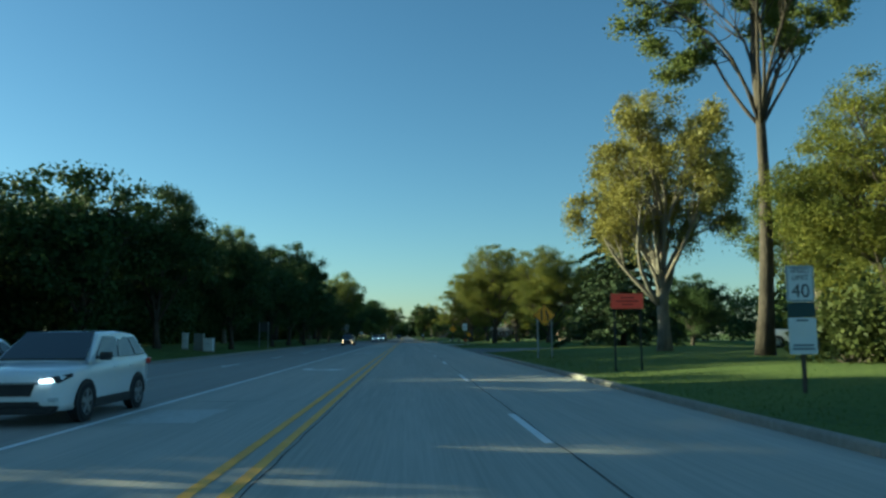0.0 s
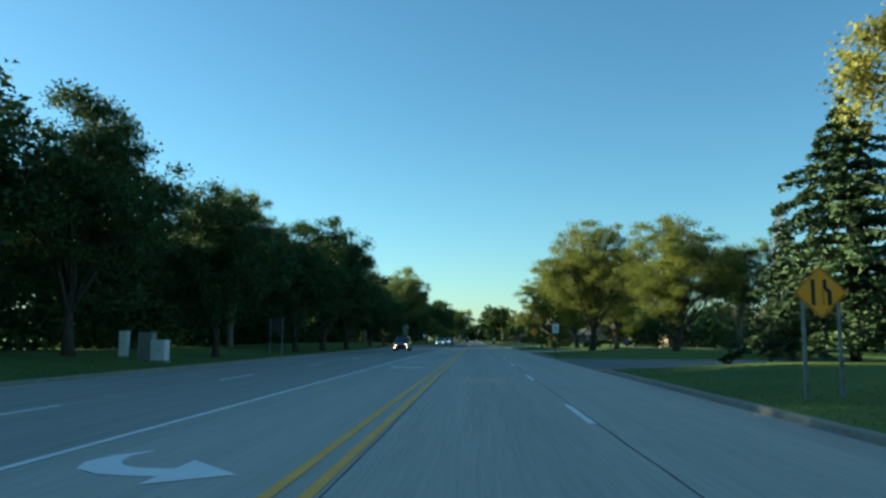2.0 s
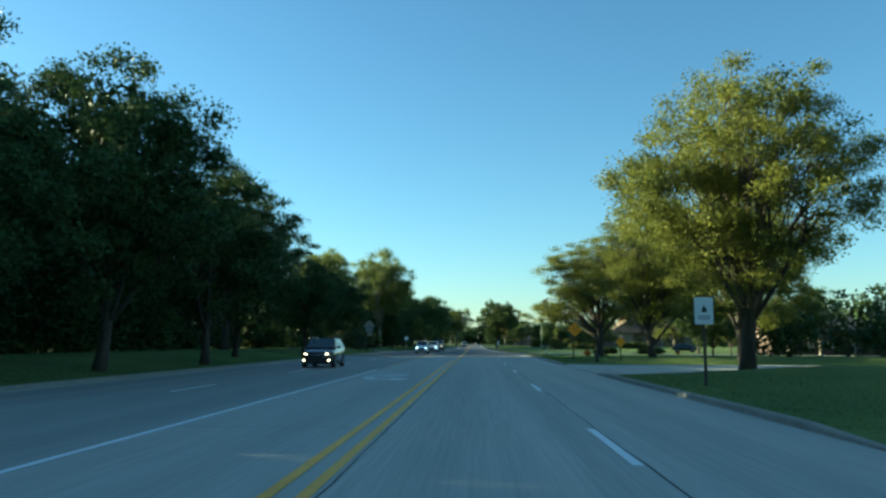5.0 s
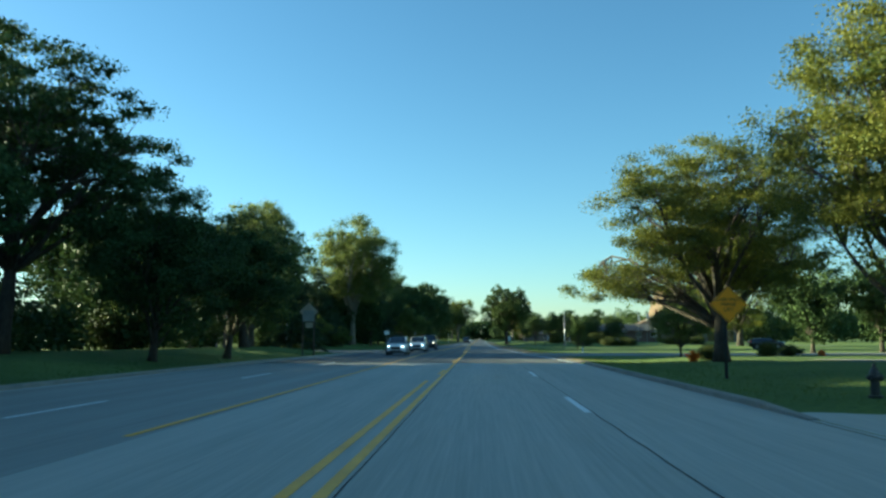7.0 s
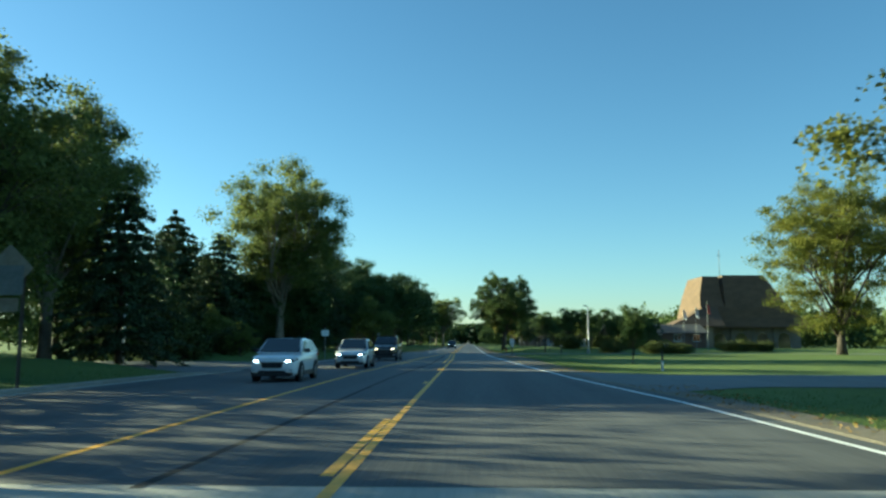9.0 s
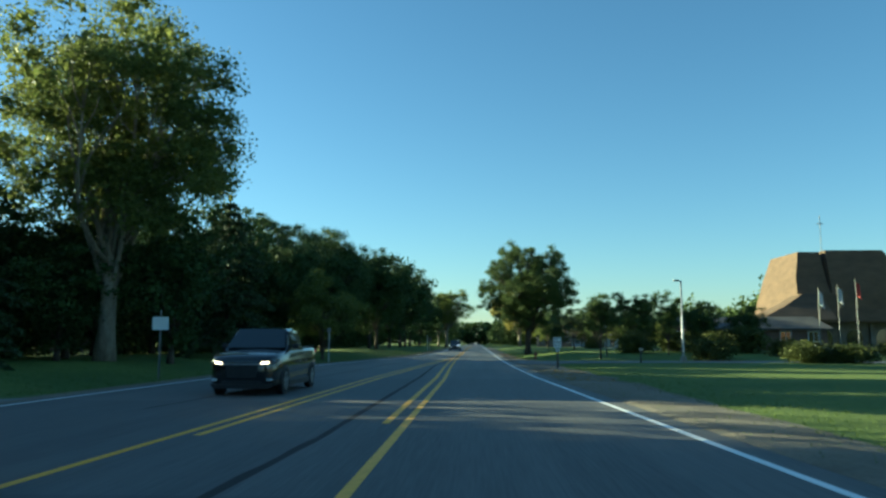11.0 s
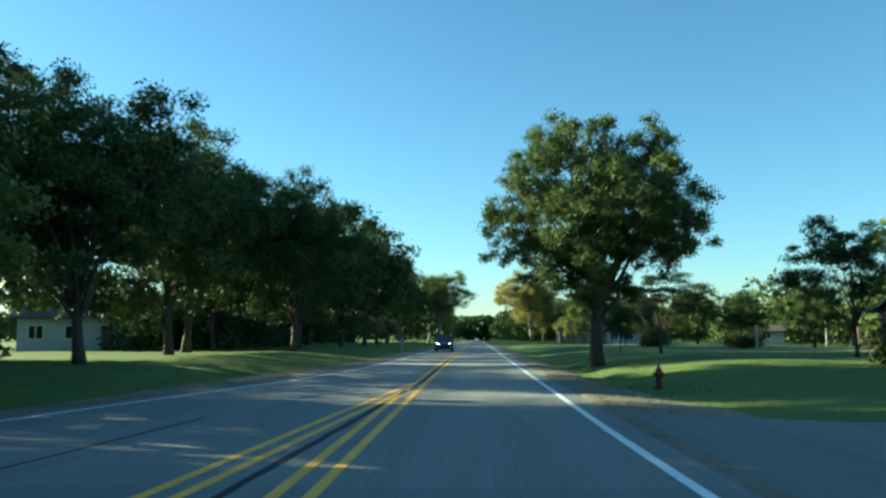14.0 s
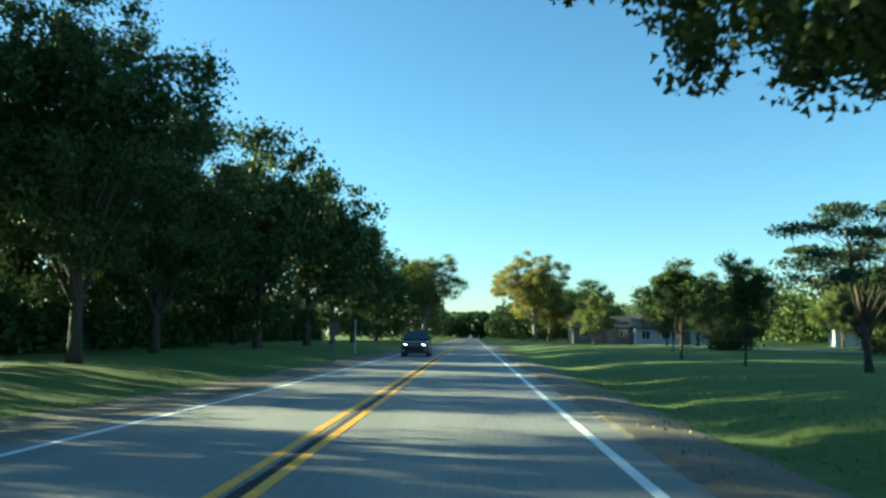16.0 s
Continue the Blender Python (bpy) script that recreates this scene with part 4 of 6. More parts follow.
# garden shrubs: kind, x, y, scale, height factor
for k, (x, y, sc, hf) in enumerate([(17.2, 26.0, 1.55, 1.05), (19.6, 27.0, 1.5, 1.0), (22.0, 24.5, 1.4, 1.0), (15.4, 163.5, 0.42, 0.9), (22.4, 173.5, 0.4, 1.0), (24.2, 174.5, 0.4, 0.9), (18.2, 173.0, 0.4, 0.9),
                                  (21, 262, 0.9, 0.9), (23.6, 250.8, 0.8, 0.7), (26.6, 250.6, 0.8, 0.7), (29, 268, 0.8, 0.8), (37.5, 266, 0.8, 0.8), (40, 267, 0.8, 0.8), (43, 268, 0.8, 0.8), (17.5, 275, 0.9, 0.9), (25.5, 275, 1.0, 1.0),
                                  (28, 276, 1.1, 0.9), (22.2, 277.6, 1.0, 1.0), (24.0, 277.9, 0.9, 1.1), (-20.5, 215, 1.1, 1.0), (-23, 218, 1.4, 1.2), (-18, 219, 0.9, 1.0), (-26, 176, 1.2, 1.0), (29.5, 330, 1.0, 0.9), (24, 345, 1.0, 0.9)]):
    put(bush[k % 2], x, y, sc, 37 * k, hf)
glow_bush = shrub("flowering_shrub", 111, 1.15, 0.6, M_LEAF_FLOWER, clumps=22, per=160, leaf=0.05, label="bright orange flowering shrub by the drive", category="shrub")
put(glow_bush, 13.7, 161.4, 0.6, 0, 0.9)
put(glow_bush, 27.0, 176.0, 0.8, 50, 0.9)


# ---------------------------------------------------------------- grass blades and fallen leaves
def blades(name, label, seed, n, place, size, mat, category, upright=True):
    """Many single blades or leaves as one mesh; place(rng) gives x, y."""
    rng = np.random.default_rng(seed)
    xy = place(rng, n)
    z = np.array([ground_z(float(a), float(b)) for a, b in xy])
    c = np.column_stack([xy, z + (size * 0.75 if upright else 0.03)])
    if upright:
        up = np.column_stack([rng.normal(size=n) * 0.35, rng.normal(size=n) * 0.35, np.ones(n)])
    else:
        up = np.column_stack([rng.normal(size=n), rng.normal(size=n), rng.normal(size=n) * 0.25])
    up /= np.linalg.norm(up, axis=1)[:, None]
    side = np.cross(up, rng.normal(size=(n, 3)))
    side /= np.linalg.norm(side, axis=1)[:, None]
    s1 = (size * rng.uniform(0.6, 1.3, n))[:, None]
    wd = s1 * (0.16 if upright else 0.6)
    v = np.stack([c - up * s1, c + side * wd, c + up * s1, c - side * wd], 1).reshape(-1, 3)
    return tagged(leaf_mesh(name, v, np.arange(4 * n).reshape(-1, 4), mat, None), label, category, kind="stuff")


def verge(rng, n):
    out = []
    while len(out) < n:
        y = rng.uniform(2, 312)
        side = 1 if rng.uniform() < 0.6 else -1
        d = 0.25 + abs(rng.normal()) * 3.2
        if drive_mask(side, y, d) < 0.4:
            continue
        if side > 0 and y > 165 and d < lerp_table(y, [(164, 0.7), (200, 1.2), (232, 2.6), (262, 2.9), (275, 1.8), (420, 1.3)]) and rng.uniform() < 0.9:
            continue
        if side < 0 and y > 262 and d < 1.8 and rng.uniform() < 0.9:
            continue
        out.append((right_edge(y) + d if side > 0 else left_edge(y) - d, y))
    return np.array(out)


def litter_spots(rng, n):
    out = []
    while len(out) < n:
        y = rng.choice([rng.uniform(170, 185), rng.uniform(262, 300), rng.uniform(228, 240), rng.uniform(196, 206)])
        out.append((right_edge(y) + rng.uniform(0.2, 2.6), y))
    return np.array(out)


blades("grass", "short grass blades along the verge", 21, 80000, verge, 0.042, M_BLADES, "grass")
blades("fallen_leaf_litter", "dry yellow leaves on the gravel shoulder", 22, 1600, litter_spots, 0.04, M_LEAF_LITTER, "leaves", upright=False)

# ---------------------------------------------------------------- materials of things
def enamel(name, base, rough=0.35, metal=0.0, coat=0.0):
    m = varied(name, tuple(c * 0.86 for c in base), base, 30, 1.5, rough, 0.02, 0.001, metal)
    m.node_tree.nodes["Principled BSDF"].inputs["Coat Weight"].default_value = coat
    return m


def lit(name, colour, strength):
    m = material(name, colour, 0.3)
    b = m.node_tree.nodes["Principled BSDF"]
    b.inputs["Emission Color"].default_value = (*colour, 1)
    b.inputs["Emission Strength"].default_value = strength
    return m


M_STEEL = varied("galvanised_steel", (0.20, 0.21, 0.22), (0.42, 0.43, 0.44), 12, 2.0, 0.45, 0.1, 0.002, 0.7)
M_DARK_STEEL = varied("dark_painted_steel", (0.015, 0.017, 0.018), (0.045, 0.048, 0.05), 12, 2.0, 0.5, 0.1, 0.002)
M_SIGN_WHITE = enamel("white_sign_sheeting", (0.84, 0.85, 0.84), 0.4)
M_SIGN_YELLOW = enamel("yellow_sign_sheeting", (1.0, 0.41, 0.008), 0.4)
M_SIGN_RED = enamel("fluorescent_red_sheeting", (1.0, 0.085, 0.04), 0.4)
M_SIGN_BLACK = enamel("black_sign_ink", (0.012, 0.012, 0.014), 0.5)
M_SIGN_TEAL = enamel("dark_teal_sheeting", (0.012, 0.045, 0.05), 0.4)
M_SIGN_BACK = varied("bare_sign_back", (0.22, 0.19, 0.14), (0.46, 0.40, 0.30), 6, 1.0, 0.5, 0.1, 0.002, 0.3)
M_GREY_INK = enamel("grey_ink", (0.25, 0.28, 0.30), 0.5)
M_TIMBER = varied("weathered_timber", (0.06, 0.05, 0.04), (0.17, 0.14, 0.11), 8, 1.0, 0.85, 0.4, 0.01, stretch=(1, 1, 0.1))
M_HYDRANT = varied("faded_red_enamel", (0.06, 0.010, 0.010), (0.16, 0.022, 0.02), 9, 2.0, 0.5, 0.3, 0.004)
M_CABINET = varied("pale_cabinet_paint", (0.50, 0.52, 0.52), (0.72, 0.74, 0.73), 7, 1.0, 0.5, 0.1, 0.002)
M_CABINET_GREY = varied("grey_cabinet_paint", (0.16, 0.17, 0.16), (0.28, 0.29, 0.27), 7, 1.0, 0.5, 0.1, 0.002)
M_STONE = varied("pale_stone", (0.12, 0.10, 0.078), (0.23, 0.198, 0.158), 5, 0.8, 0.9, 0.5, 0.02)
M_BRICK = varied("tan_brick", (0.15, 0.085, 0.05), (0.30, 0.18, 0.105), 11, 1.0, 0.9, 0.5, 0.01, stretch=(1, 1, 3))
M_BRICK_DARK = varied("dark_brick", (0.07, 0.045, 0.035), (0.17, 0.11, 0.085), 11, 1.0, 0.9, 0.5, 0.01, stretch=(1, 1, 3))
M_SIDING = varied("pale_siding", (0.30, 0.33, 0.35), (0.46, 0.49, 0.51), 3, 0.6, 0.7, 0.3, 0.01, stretch=(0.4, 0.4, 8))
M_SHINGLE = varied("brown_shingles", (0.060, 0.038, 0.022), (0.145, 0.092, 0.052), 6, 0.5, 0.9, 0.8, 0.03, stretch=(1, 1, 2.5))
M_ROOF = varied("grey_shingles", (0.035, 0.034, 0.034), (0.10, 0.095, 0.09), 6, 0.5, 0.9, 0.8, 0.03, stretch=(1, 1, 2.5))
M_TRIM = enamel("white_trim", (0.68, 0.68, 0.65), 0.5)
M_GLASS = material("dark_window_glass", (0.012, 0.016, 0.02), 0.05)
M_GLASS.node_tree.nodes["Principled BSDF"].inputs["IOR"].default_value = 1.85
M_TYRE = varied("tyre_rubber", (0.010, 0.010, 0.011), (0.028, 0.028, 0.03), 20, 3, 0.85, 0.3, 0.004)
M_RIM = varied("alloy", (0.26, 0.27, 0.28), (0.5, 0.51, 0.52), 10, 2, 0.35, 0.05, 0.001, 0.8)
M_CLAD = varied("black_plastic", (0.012, 0.012, 0.013), (0.03, 0.03, 0.032), 20, 3, 0.6, 0.1, 0.001)
M_CAR_WHITE = enamel("white_car_paint", (0.86, 0.87, 0.88), 0.25, 0.0, 0.8)
M_CAR_SILVER = enamel("pearl_white_car_paint", (0.78, 0.80, 0.82), 0.25, 0.1, 0.8)
M_CAR_PLUM = enamel("dark_plum_car_paint", (0.030, 0.022, 0.034), 0.22, 0.2, 1.0)
M_CAR_BLACK = enamel("black_car_paint", (0.010, 0.012, 0.014), 0.2, 0.1, 1.0)
M_HEADLIGHT = lit("headlight_on", (0.95, 0.97, 1.0), 2.4)
M_HEADLIGHT_WARM = lit("warm_headlight_on", (1.0, 0.66, 0.36), 2.6)
M_LENS = material("clear_lens", (0.55, 0.58, 0.6), 0.12)
M_TAIL = material("red_lens", (0.35, 0.01, 0.01), 0.2)
M_AMBER = lit("amber_lamp_on", (1.0, 0.18, 0.06), 1.5)
M_PORCH = lit("porch_lamp_on", (1.0, 0.90, 0.65), 14.0)
M_FLAG_RED = enamel("red_flag_cloth", (0.40, 0.06, 0.05), 0.8)
M_FLAG_WHITE = enamel("white_flag_cloth", (0.6, 0.6, 0.62), 0.8)


def words(text, size, mat, parent, x, z, y=-0.012, name="lettering"):
    """Flat letters in Blender's own font, on a panel that faces the near end of the road."""
    cu = bpy.data.curves.new("letters", "FONT")
    cu.body, cu.size, cu.align_x, cu.align_y, cu.extrude = text, size, "CENTER", "CENTER", 0.001
    tmp = new("letters", cu)
    bpy.context.view_layer.update()
    me = bpy.data.meshes.new_from_object(tmp.evaluated_get(bpy.context.evaluated_depsgraph_get()))
    bpy.data.objects.remove(tmp)
    bpy.data.curves.remove(cu)
    me.materials.clear()
    me.materials.append(mat)
    ob = new(name, me)
    ob.parent = parent
    ob.matrix_basis = pose(x, y, z, 90, 0, 0)
    return ob


def panel(name, w, h, mat, parent, x, z, y=0.0, turn=0.0, thick=0.006, round_=0.04):
    """A sheet sign with rounded corners, in the x-z plane."""
    bm = bmesh.new()
    pts = []
    for cx, cz, a0 in ((w / 2 - round_, h / 2 - round_, 0), (-w / 2 + round_, h / 2 - round_, 90), (-w / 2 + round_, -h / 2 + round_, 180), (w / 2 - round_, -h / 2 + round_, 270)):
        for k in range(4):
            a = radians(a0 + 30 * k)
            pts.append((cx + round_ * math.cos(a), cz + round_ * math.sin(a)))
    front = [bm.verts.new((a, -thick / 2, b)) for a, b in pts]
    back = [bm.verts.new((a, thick / 2, b)) for a, b in pts]
    n = len(pts)
    bm.faces.new(front)
    bm.faces.new(back[::-1])
    for i in range(n):
        bm.faces.new((front[(i + 1) % n], front[i], back[i], back[(i + 1) % n]))
    bmesh.ops.recalc_face_normals(bm, faces=bm.faces[:])
    ob = part(name, bm, mat, parent)
    ob.matrix_basis = pose(x, y, z, 0, turn, 0)
    return ob


def bar(name, x0, x1, z0, z1, mat, parent, y=-0.010):
    return part(name, boxed(x0, x1, y - 0.002, y + 0.002, z0, z1), mat, parent)


def u_post(parent, x, z1, y=0.03, mat=None, w=0.06):
    """A pressed steel sign post with a U section."""
    bm = bmesh.new()
    ring = [(-w / 2 - 0.015, 0.0), (-w / 2, 0.0), (-w / 2 + 0.012, 0.035), (w / 2 - 0.012, 0.035), (w / 2, 0.0), (w / 2 + 0.015, 0.0), (w / 2 + 0.004, 0.008), (w / 2 - 0.008, 0.043), (-w / 2 + 0.008, 0.043), (-w / 2 - 0.004, 0.008)]
    lo = [bm.verts.new((x + a, y + b, -0.3)) for a, b in ring]
    hi = [bm.verts.new((x + a, y + b, z1)) for a, b in ring]
    n = len(ring)
    for i in range(n):
        bm.faces.new((lo[i], lo[(i + 1) % n], hi[(i + 1) % n], hi[i]))
    bm.faces.new(hi)
    bmesh.ops.recalc_face_normals(bm, faces=bm.faces[:])
    return part("post", bm, mat or M_STEEL, parent)


def outline(w, h, mat, parent, z, inset=0.02, thick=0.018, turn=0.0, y=-0.006):
    """A thin printed border."""
    bm = bmesh.new()
    for x0, x1, z0, z1 in ((-w / 2 + inset, w / 2 - inset, h / 2 - inset - thick, h / 2 - inset), (-w / 2 + inset, w / 2 - inset, -h / 2 + inset, -h / 2 + inset + thick),
                           (-w / 2 + inset, -w / 2 + inset + thick, -h / 2 + inset + thick, h / 2 - inset - thick), (w / 2 - inset - thick, w / 2 - inset, -h / 2 + inset + thick, h / 2 - inset - thick)):
        box(bm, x0, x1, -0.0012, 0.0012, z0, z1)
    ob = part("border", bm, mat, parent)
    ob.matrix_basis = pose(0, y, z, 0, turn, 0)
    return ob


def at_ground(name, x, y, turn=0.0, label="", category=""):
    groups = {"flagpole": "flagpoles before the church", "utility_cabinet": "utility cabinets on the verge", "gate_pillar": "stone gate pillars", "fire_hydrant": "fire hydrants", "house": "houses behind the trees"}
    return tagged(empty(name, x, y, ground_z(x, y), turn), label, category, groups.get(name, ""))


# ---------------------------------------------------------------- road signs
s = at_ground("speed_limit_sign", 11.0, 17.5, 0, "white speed limit 40 sign with a second panel below", "road sign")
g = 2.69 - ground_z(11.0, 17.5)
panel("speed_panel", 0.66, 0.84, M_SIGN_WHITE, s, 0, g)
outline(0.66, 0.84, M_SIGN_BLACK, s, g)
words("SPEED", 0.17, M_SIGN_BLACK, s, 0, g + 0.30)
words("LIMIT", 0.17, M_SIGN_BLACK, s, 0, g + 0.14)
words("40", 0.44, M_SIGN_BLACK, s, 0, g - 0.18)
panel("dark_panel", 0.66, 0.33, M_SIGN_TEAL, s, 0, g - 0.60)
panel("lower_panel", 0.66, 0.84, M_SIGN_WHITE, s, 0, g - 1.20)
for k, (a, b, z) in enumerate(((-0.14, 0.14, 0.33), (-0.24, 0.24, -0.24), (-0.26, 0.26, -0.32))):
    bar("printed_line", a, b, g - 1.20 + z, g - 1.20 + z + 0.05, M_GREY_INK, s)
u_post(s, 0, g + 0.35, mat=M_TIMBER, w=0.09)

s = at_ground("roadworks_sign", 10.3, 29.3, 0, "fluorescent red roadworks board on two thin posts", "road sign")
g = 2.81 - ground_z(10.3, 29.3)
panel("board", 1.26, 0.58, M_SIGN_RED, s, 0, g, round_=0.02)
M_RED_INK = material("dark_red_ink", (0.45, 0.02, 0.01), 0.5)
for z, w in ((0.13, 0.50), (0, 0.86), (-0.13, 0.42)):
    bar("printed_line", -w / 2, w / 2, g + z - 0.03, g + z + 0.03, M_RED_INK, s)
for a in (-0.50, 0.50):
    u_post(s, a, g + 0.25, mat=M_DARK_STEEL, w=0.04)

s = at_ground("lane_merge_sign", 10.05, 46.0, 0, "yellow diamond sign showing two lanes narrowing", "road sign")
g = 2.70 - ground_z(10.05, 46.0)
panel("diamond", 0.91, 0.91, M_SIGN_YELLOW, s, 0, g, turn=45)
outline(0.91, 0.91, M_SIGN_BLACK, s, g, turn=45)
bar("symbol_lane", -0.22, -0.13, g - 0.31, g + 0.31, M_SIGN_BLACK, s)
mesh_ob("symbol_bend", [(0.06, -0.010, g + 0.31), (0.15, -0.010, g + 0.31), (0.15, -0.010, g + 0.13), (0.26, -0.010, g + 0.02), (0.26, -0.010, g - 0.31), (0.16, -0.010, g - 0.31), (0.16, -0.010, g - 0.01), (0.06, -0.010, g + 0.09)],
        [(0, 7, 2, 1), (7, 6, 3, 2), (6, 5, 4, 3)], M_SIGN_BLACK, s)
for k in range(4):
    bar("symbol_dash", 0.05, 0.08, g - 0.28 + 0.09 * k, g - 0.23 + 0.09 * k, M_SIGN_BLACK, s)
for a in (-0.42, 0.42):
    u_post(s, a, g - 0.02, w=0.07)

s = at_ground("lane_ends_sign", 10.2, 143.6, 0, "yellow diamond sign with black lane ends wording", "road sign")
g = 2.66 - ground_z(10.2, 143.6)
panel("diamond", 0.91, 0.91, M_SIGN_YELLOW, s, 0, g, turn=45)
outline(0.91, 0.91, M_SIGN_BLACK, s, g, turn=45)
words("LANE ENDS", 0.155, M_SIGN_BLACK, s, 0, g + 0.17)
words("MERGE", 0.165, M_SIGN_BLACK, s, 0, g)
words("LEFT", 0.165, M_SIGN_BLACK, s, 0, g - 0.18)
u_post(s, -0.15, g + 0.1, mat=M_DARK_STEEL, w=0.09)

s = at_ground("white_notice_sign", 9.45, 103.4, 0, "white upright notice with a small dark emblem", "road sign")
g = 2.62 - ground_z(9.45, 103.4)
panel("notice", 0.61, 0.9, M_SIGN_WHITE, s, 0, g)
mesh_ob("emblem", [(-0.10, -0.010, g - 0.04), (0.10, -0.010, g - 0.04), (0.10, -0.010, g + 0.02), (0.0, -0.010, g + 0.20), (-0.05, -0.010, g + 0.06)], [(0, 1, 2, 3, 4)], M_SIGN_BLACK, s)
for z in (-0.20, -0.28):
    bar("printed_line", -0.2, 0.2, g + z, g + z + 0.04, M_GREY_INK, s)
u_post(s, 0, g + 0.3, mat=M_TIMBER, w=0.08)

s = at_ground("sign_back", -14.7, 90.5, 0, "grey back of a sign board on two posts", "road sign")
panel("board", 1.3, 1.1, M_DARK_STEEL, s, 0, 2.45, turn=0)
for a in (-0.5, 0.5):
    u_post(s, a, 3.0, y=-0.05, w=0.07)

s = at_ground("warning_sign_back", -12.3, 179.6, 0, "sunlit back of a diamond sign with a plate below", "road sign")
g = 3.72 - ground_z(-12.3, 179.6)
panel("diamond", 1.07, 1.07, M_SIGN_BACK, s, 0, g, turn=45)
panel("brace_plate", 0.95, 0.9, M_CABINET_GREY, s, 0, g - 0.35, y=-0.02)
panel("lower_plate", 0.6, 0.42, M_SIGN_BACK, s, 0.05, g - 1.10)
for a in (-0.46, 0.46):
    u_post(s, a, g + 0.1, mat=M_TIMBER, w=0.10)

s = at_ground("white_plate_sign", -11.9, 229.5, 0, "small white plate on a thin post", "road sign")
panel("plate", 0.7, 0.55, M_SIGN_WHITE, s, 0, 2.35)
u_post(s, 0, 2.9)

s = at_ground("edge_sign", -10.2, 258.5, 0, "small grey sign seen edge on, on a steel post", "road sign")
panel("plate", 0.30, 0.38, M_CABINET_GREY, s, 0, 2.5)
u_post(s, 0, 2.65, w=0.05, mat=M_CABINET)

s = at_ground("no_passing_sign", 6.5, 245.5, 0, "white do not pass sign on a dark wooden post", "road sign")
panel("plate", 0.50, 0.64, M_SIGN_WHITE, s, 0, 1.58)
outline(0.50, 0.64, M_SIGN_BLACK, s, 1.58, thick=0.012)
for k, text in enumerate(("DO", "NOT", "PASS")):
    words(text, 0.17, M_SIGN_BLACK, s, 0, 1.76 - 0.18 * k)
panel("lower_plate", 0.22, 0.22, M_SIGN_WHITE, s, 0, 1.12, round_=0.03)
bar("printed_line", -0.06, 0.06, 1.08, 1.16, M_SIGN_BLACK, s)
u_post(s, 0, 1.7, mat=M_TIMBER, w=0.09)

s = at_ground("prohibition_sign", 12.9, 266.0, 0, "white and red regulation sign on a pale post", "road sign")
panel("plate", 0.46, 0.62, M_SIGN_WHITE, s, 0, 2.9)
bar("red_mark", -0.16, 0.16, 2.92, 3.12, material("red_ink", (0.45, 0.06, 0.05), 0.5), s)
bar("printed_line", -0.16, 0.16, 2.70, 2.76, M_GREY_INK, s)
u_post(s, 0, 3.2, mat=M_TIMBER, w=0.06)

s = at_ground("far_sign", -6.0, 322.0, 0, "small dark sign at the edge of the road", "road sign")
panel("plate", 0.6, 0.75, M_TIMBER, s, 0, 1.9)
u_post(s, 0, 2.2)

s = at_ground("marker_post", -7.5, 340.0, 0, "thin pale marker post by the road", "marker post")
u_post(s, 0, 2.7, w=0.07, mat=M_CABINET)

# ---------------------------------------------------------------- street furniture
def lamp_post():
    s = at_ground("street_lamp", 16.5, 254.4, 0, "tall pale steel lamp post with a box head", "lamp post")
    v, f = tube_data([(0, 0, -0.2), (0, 0, 0.5), (0, 0, 6.0)], [0.09, 0.085, 0.055], 12)
    mesh_ob("pole", v, f, M_STEEL, s, smooth=True)
    v, f = tube_data([(0, 0, -0.1), (0, 0, 0.45), (0, 0, 0.5)], [0.24, 0.22, 0.14], 14)
    mesh_ob("concrete_base", v, f, M_KERB, s)
    tube_ob("arm", [(0, 0, 5.95), (-0.25, 0, 6.0)], 0.03, M_CABINET, s)
    part("lamp_head", boxed(-0.55, -0.12, -0.13, 0.13, 5.94, 6.06, bevel=0.03), M_CABINET_GREY, s)


lamp_post()


def hydrant(x, y, label, mat=M_HYDRANT):
    s = at_ground("fire_hydrant", x, y, 20, label, "hydrant")
    prof = [(-0.1, 0.13), (0.02, 0.16), (0.05, 0.16), (0.06, 0.105), (0.40, 0.100), (0.41, 0.14), (0.46, 0.14), (0.47, 0.115), (0.58, 0.105), (0.66, 0.07), (0.69, 0.035), (0.73, 0.03)]
    v, f = tube_data([(0, 0, z) for z, _ in prof], [r for _, r in prof], 16)
    mesh_ob("barrel", v, f, mat, s, smooth=False)
    for d, r in (((1, 0, 0), 0.055), ((-1, 0, 0), 0.055), ((0, -1, 0), 0.075)):
        v, f = tube_data([tuple(c * 0.08 + (0, 0, 0.46)[i] for i, c in enumerate(d)), tuple(c * 0.18 + (0, 0, 0.46)[i] for i, c in enumerate(d)), tuple(c * 0.21 + (0, 0, 0.46)[i] for i, c in enumerate(d))], [r, r * 1.15, r * 0.5], 10)
        mesh_ob("outlet_cap", v, f, mat, s)
    part("bonnet_nut", boxed(-0.03, 0.03, -0.03, 0.03, 0.72, 0.78, bevel=0.006), mat, s)


hydrant(7.1, 271.5, "faded red iron fire hydrant on the lawn")
hydrant(10.7, 135.0, "dark iron fire hydrant in tree shade by the kerb", M_DARK_STEEL)
s = at_ground("orange_plate_sign", 12.45, 135.0, 0, "small orange diamond plate on a short dark post", "road sign")
panel("plate", 0.56, 0.56, M_SIGN_YELLOW, s, 0, 1.35, turn=45)
u_post(s, 0, 1.2, mat=M_DARK_STEEL, w=0.07)


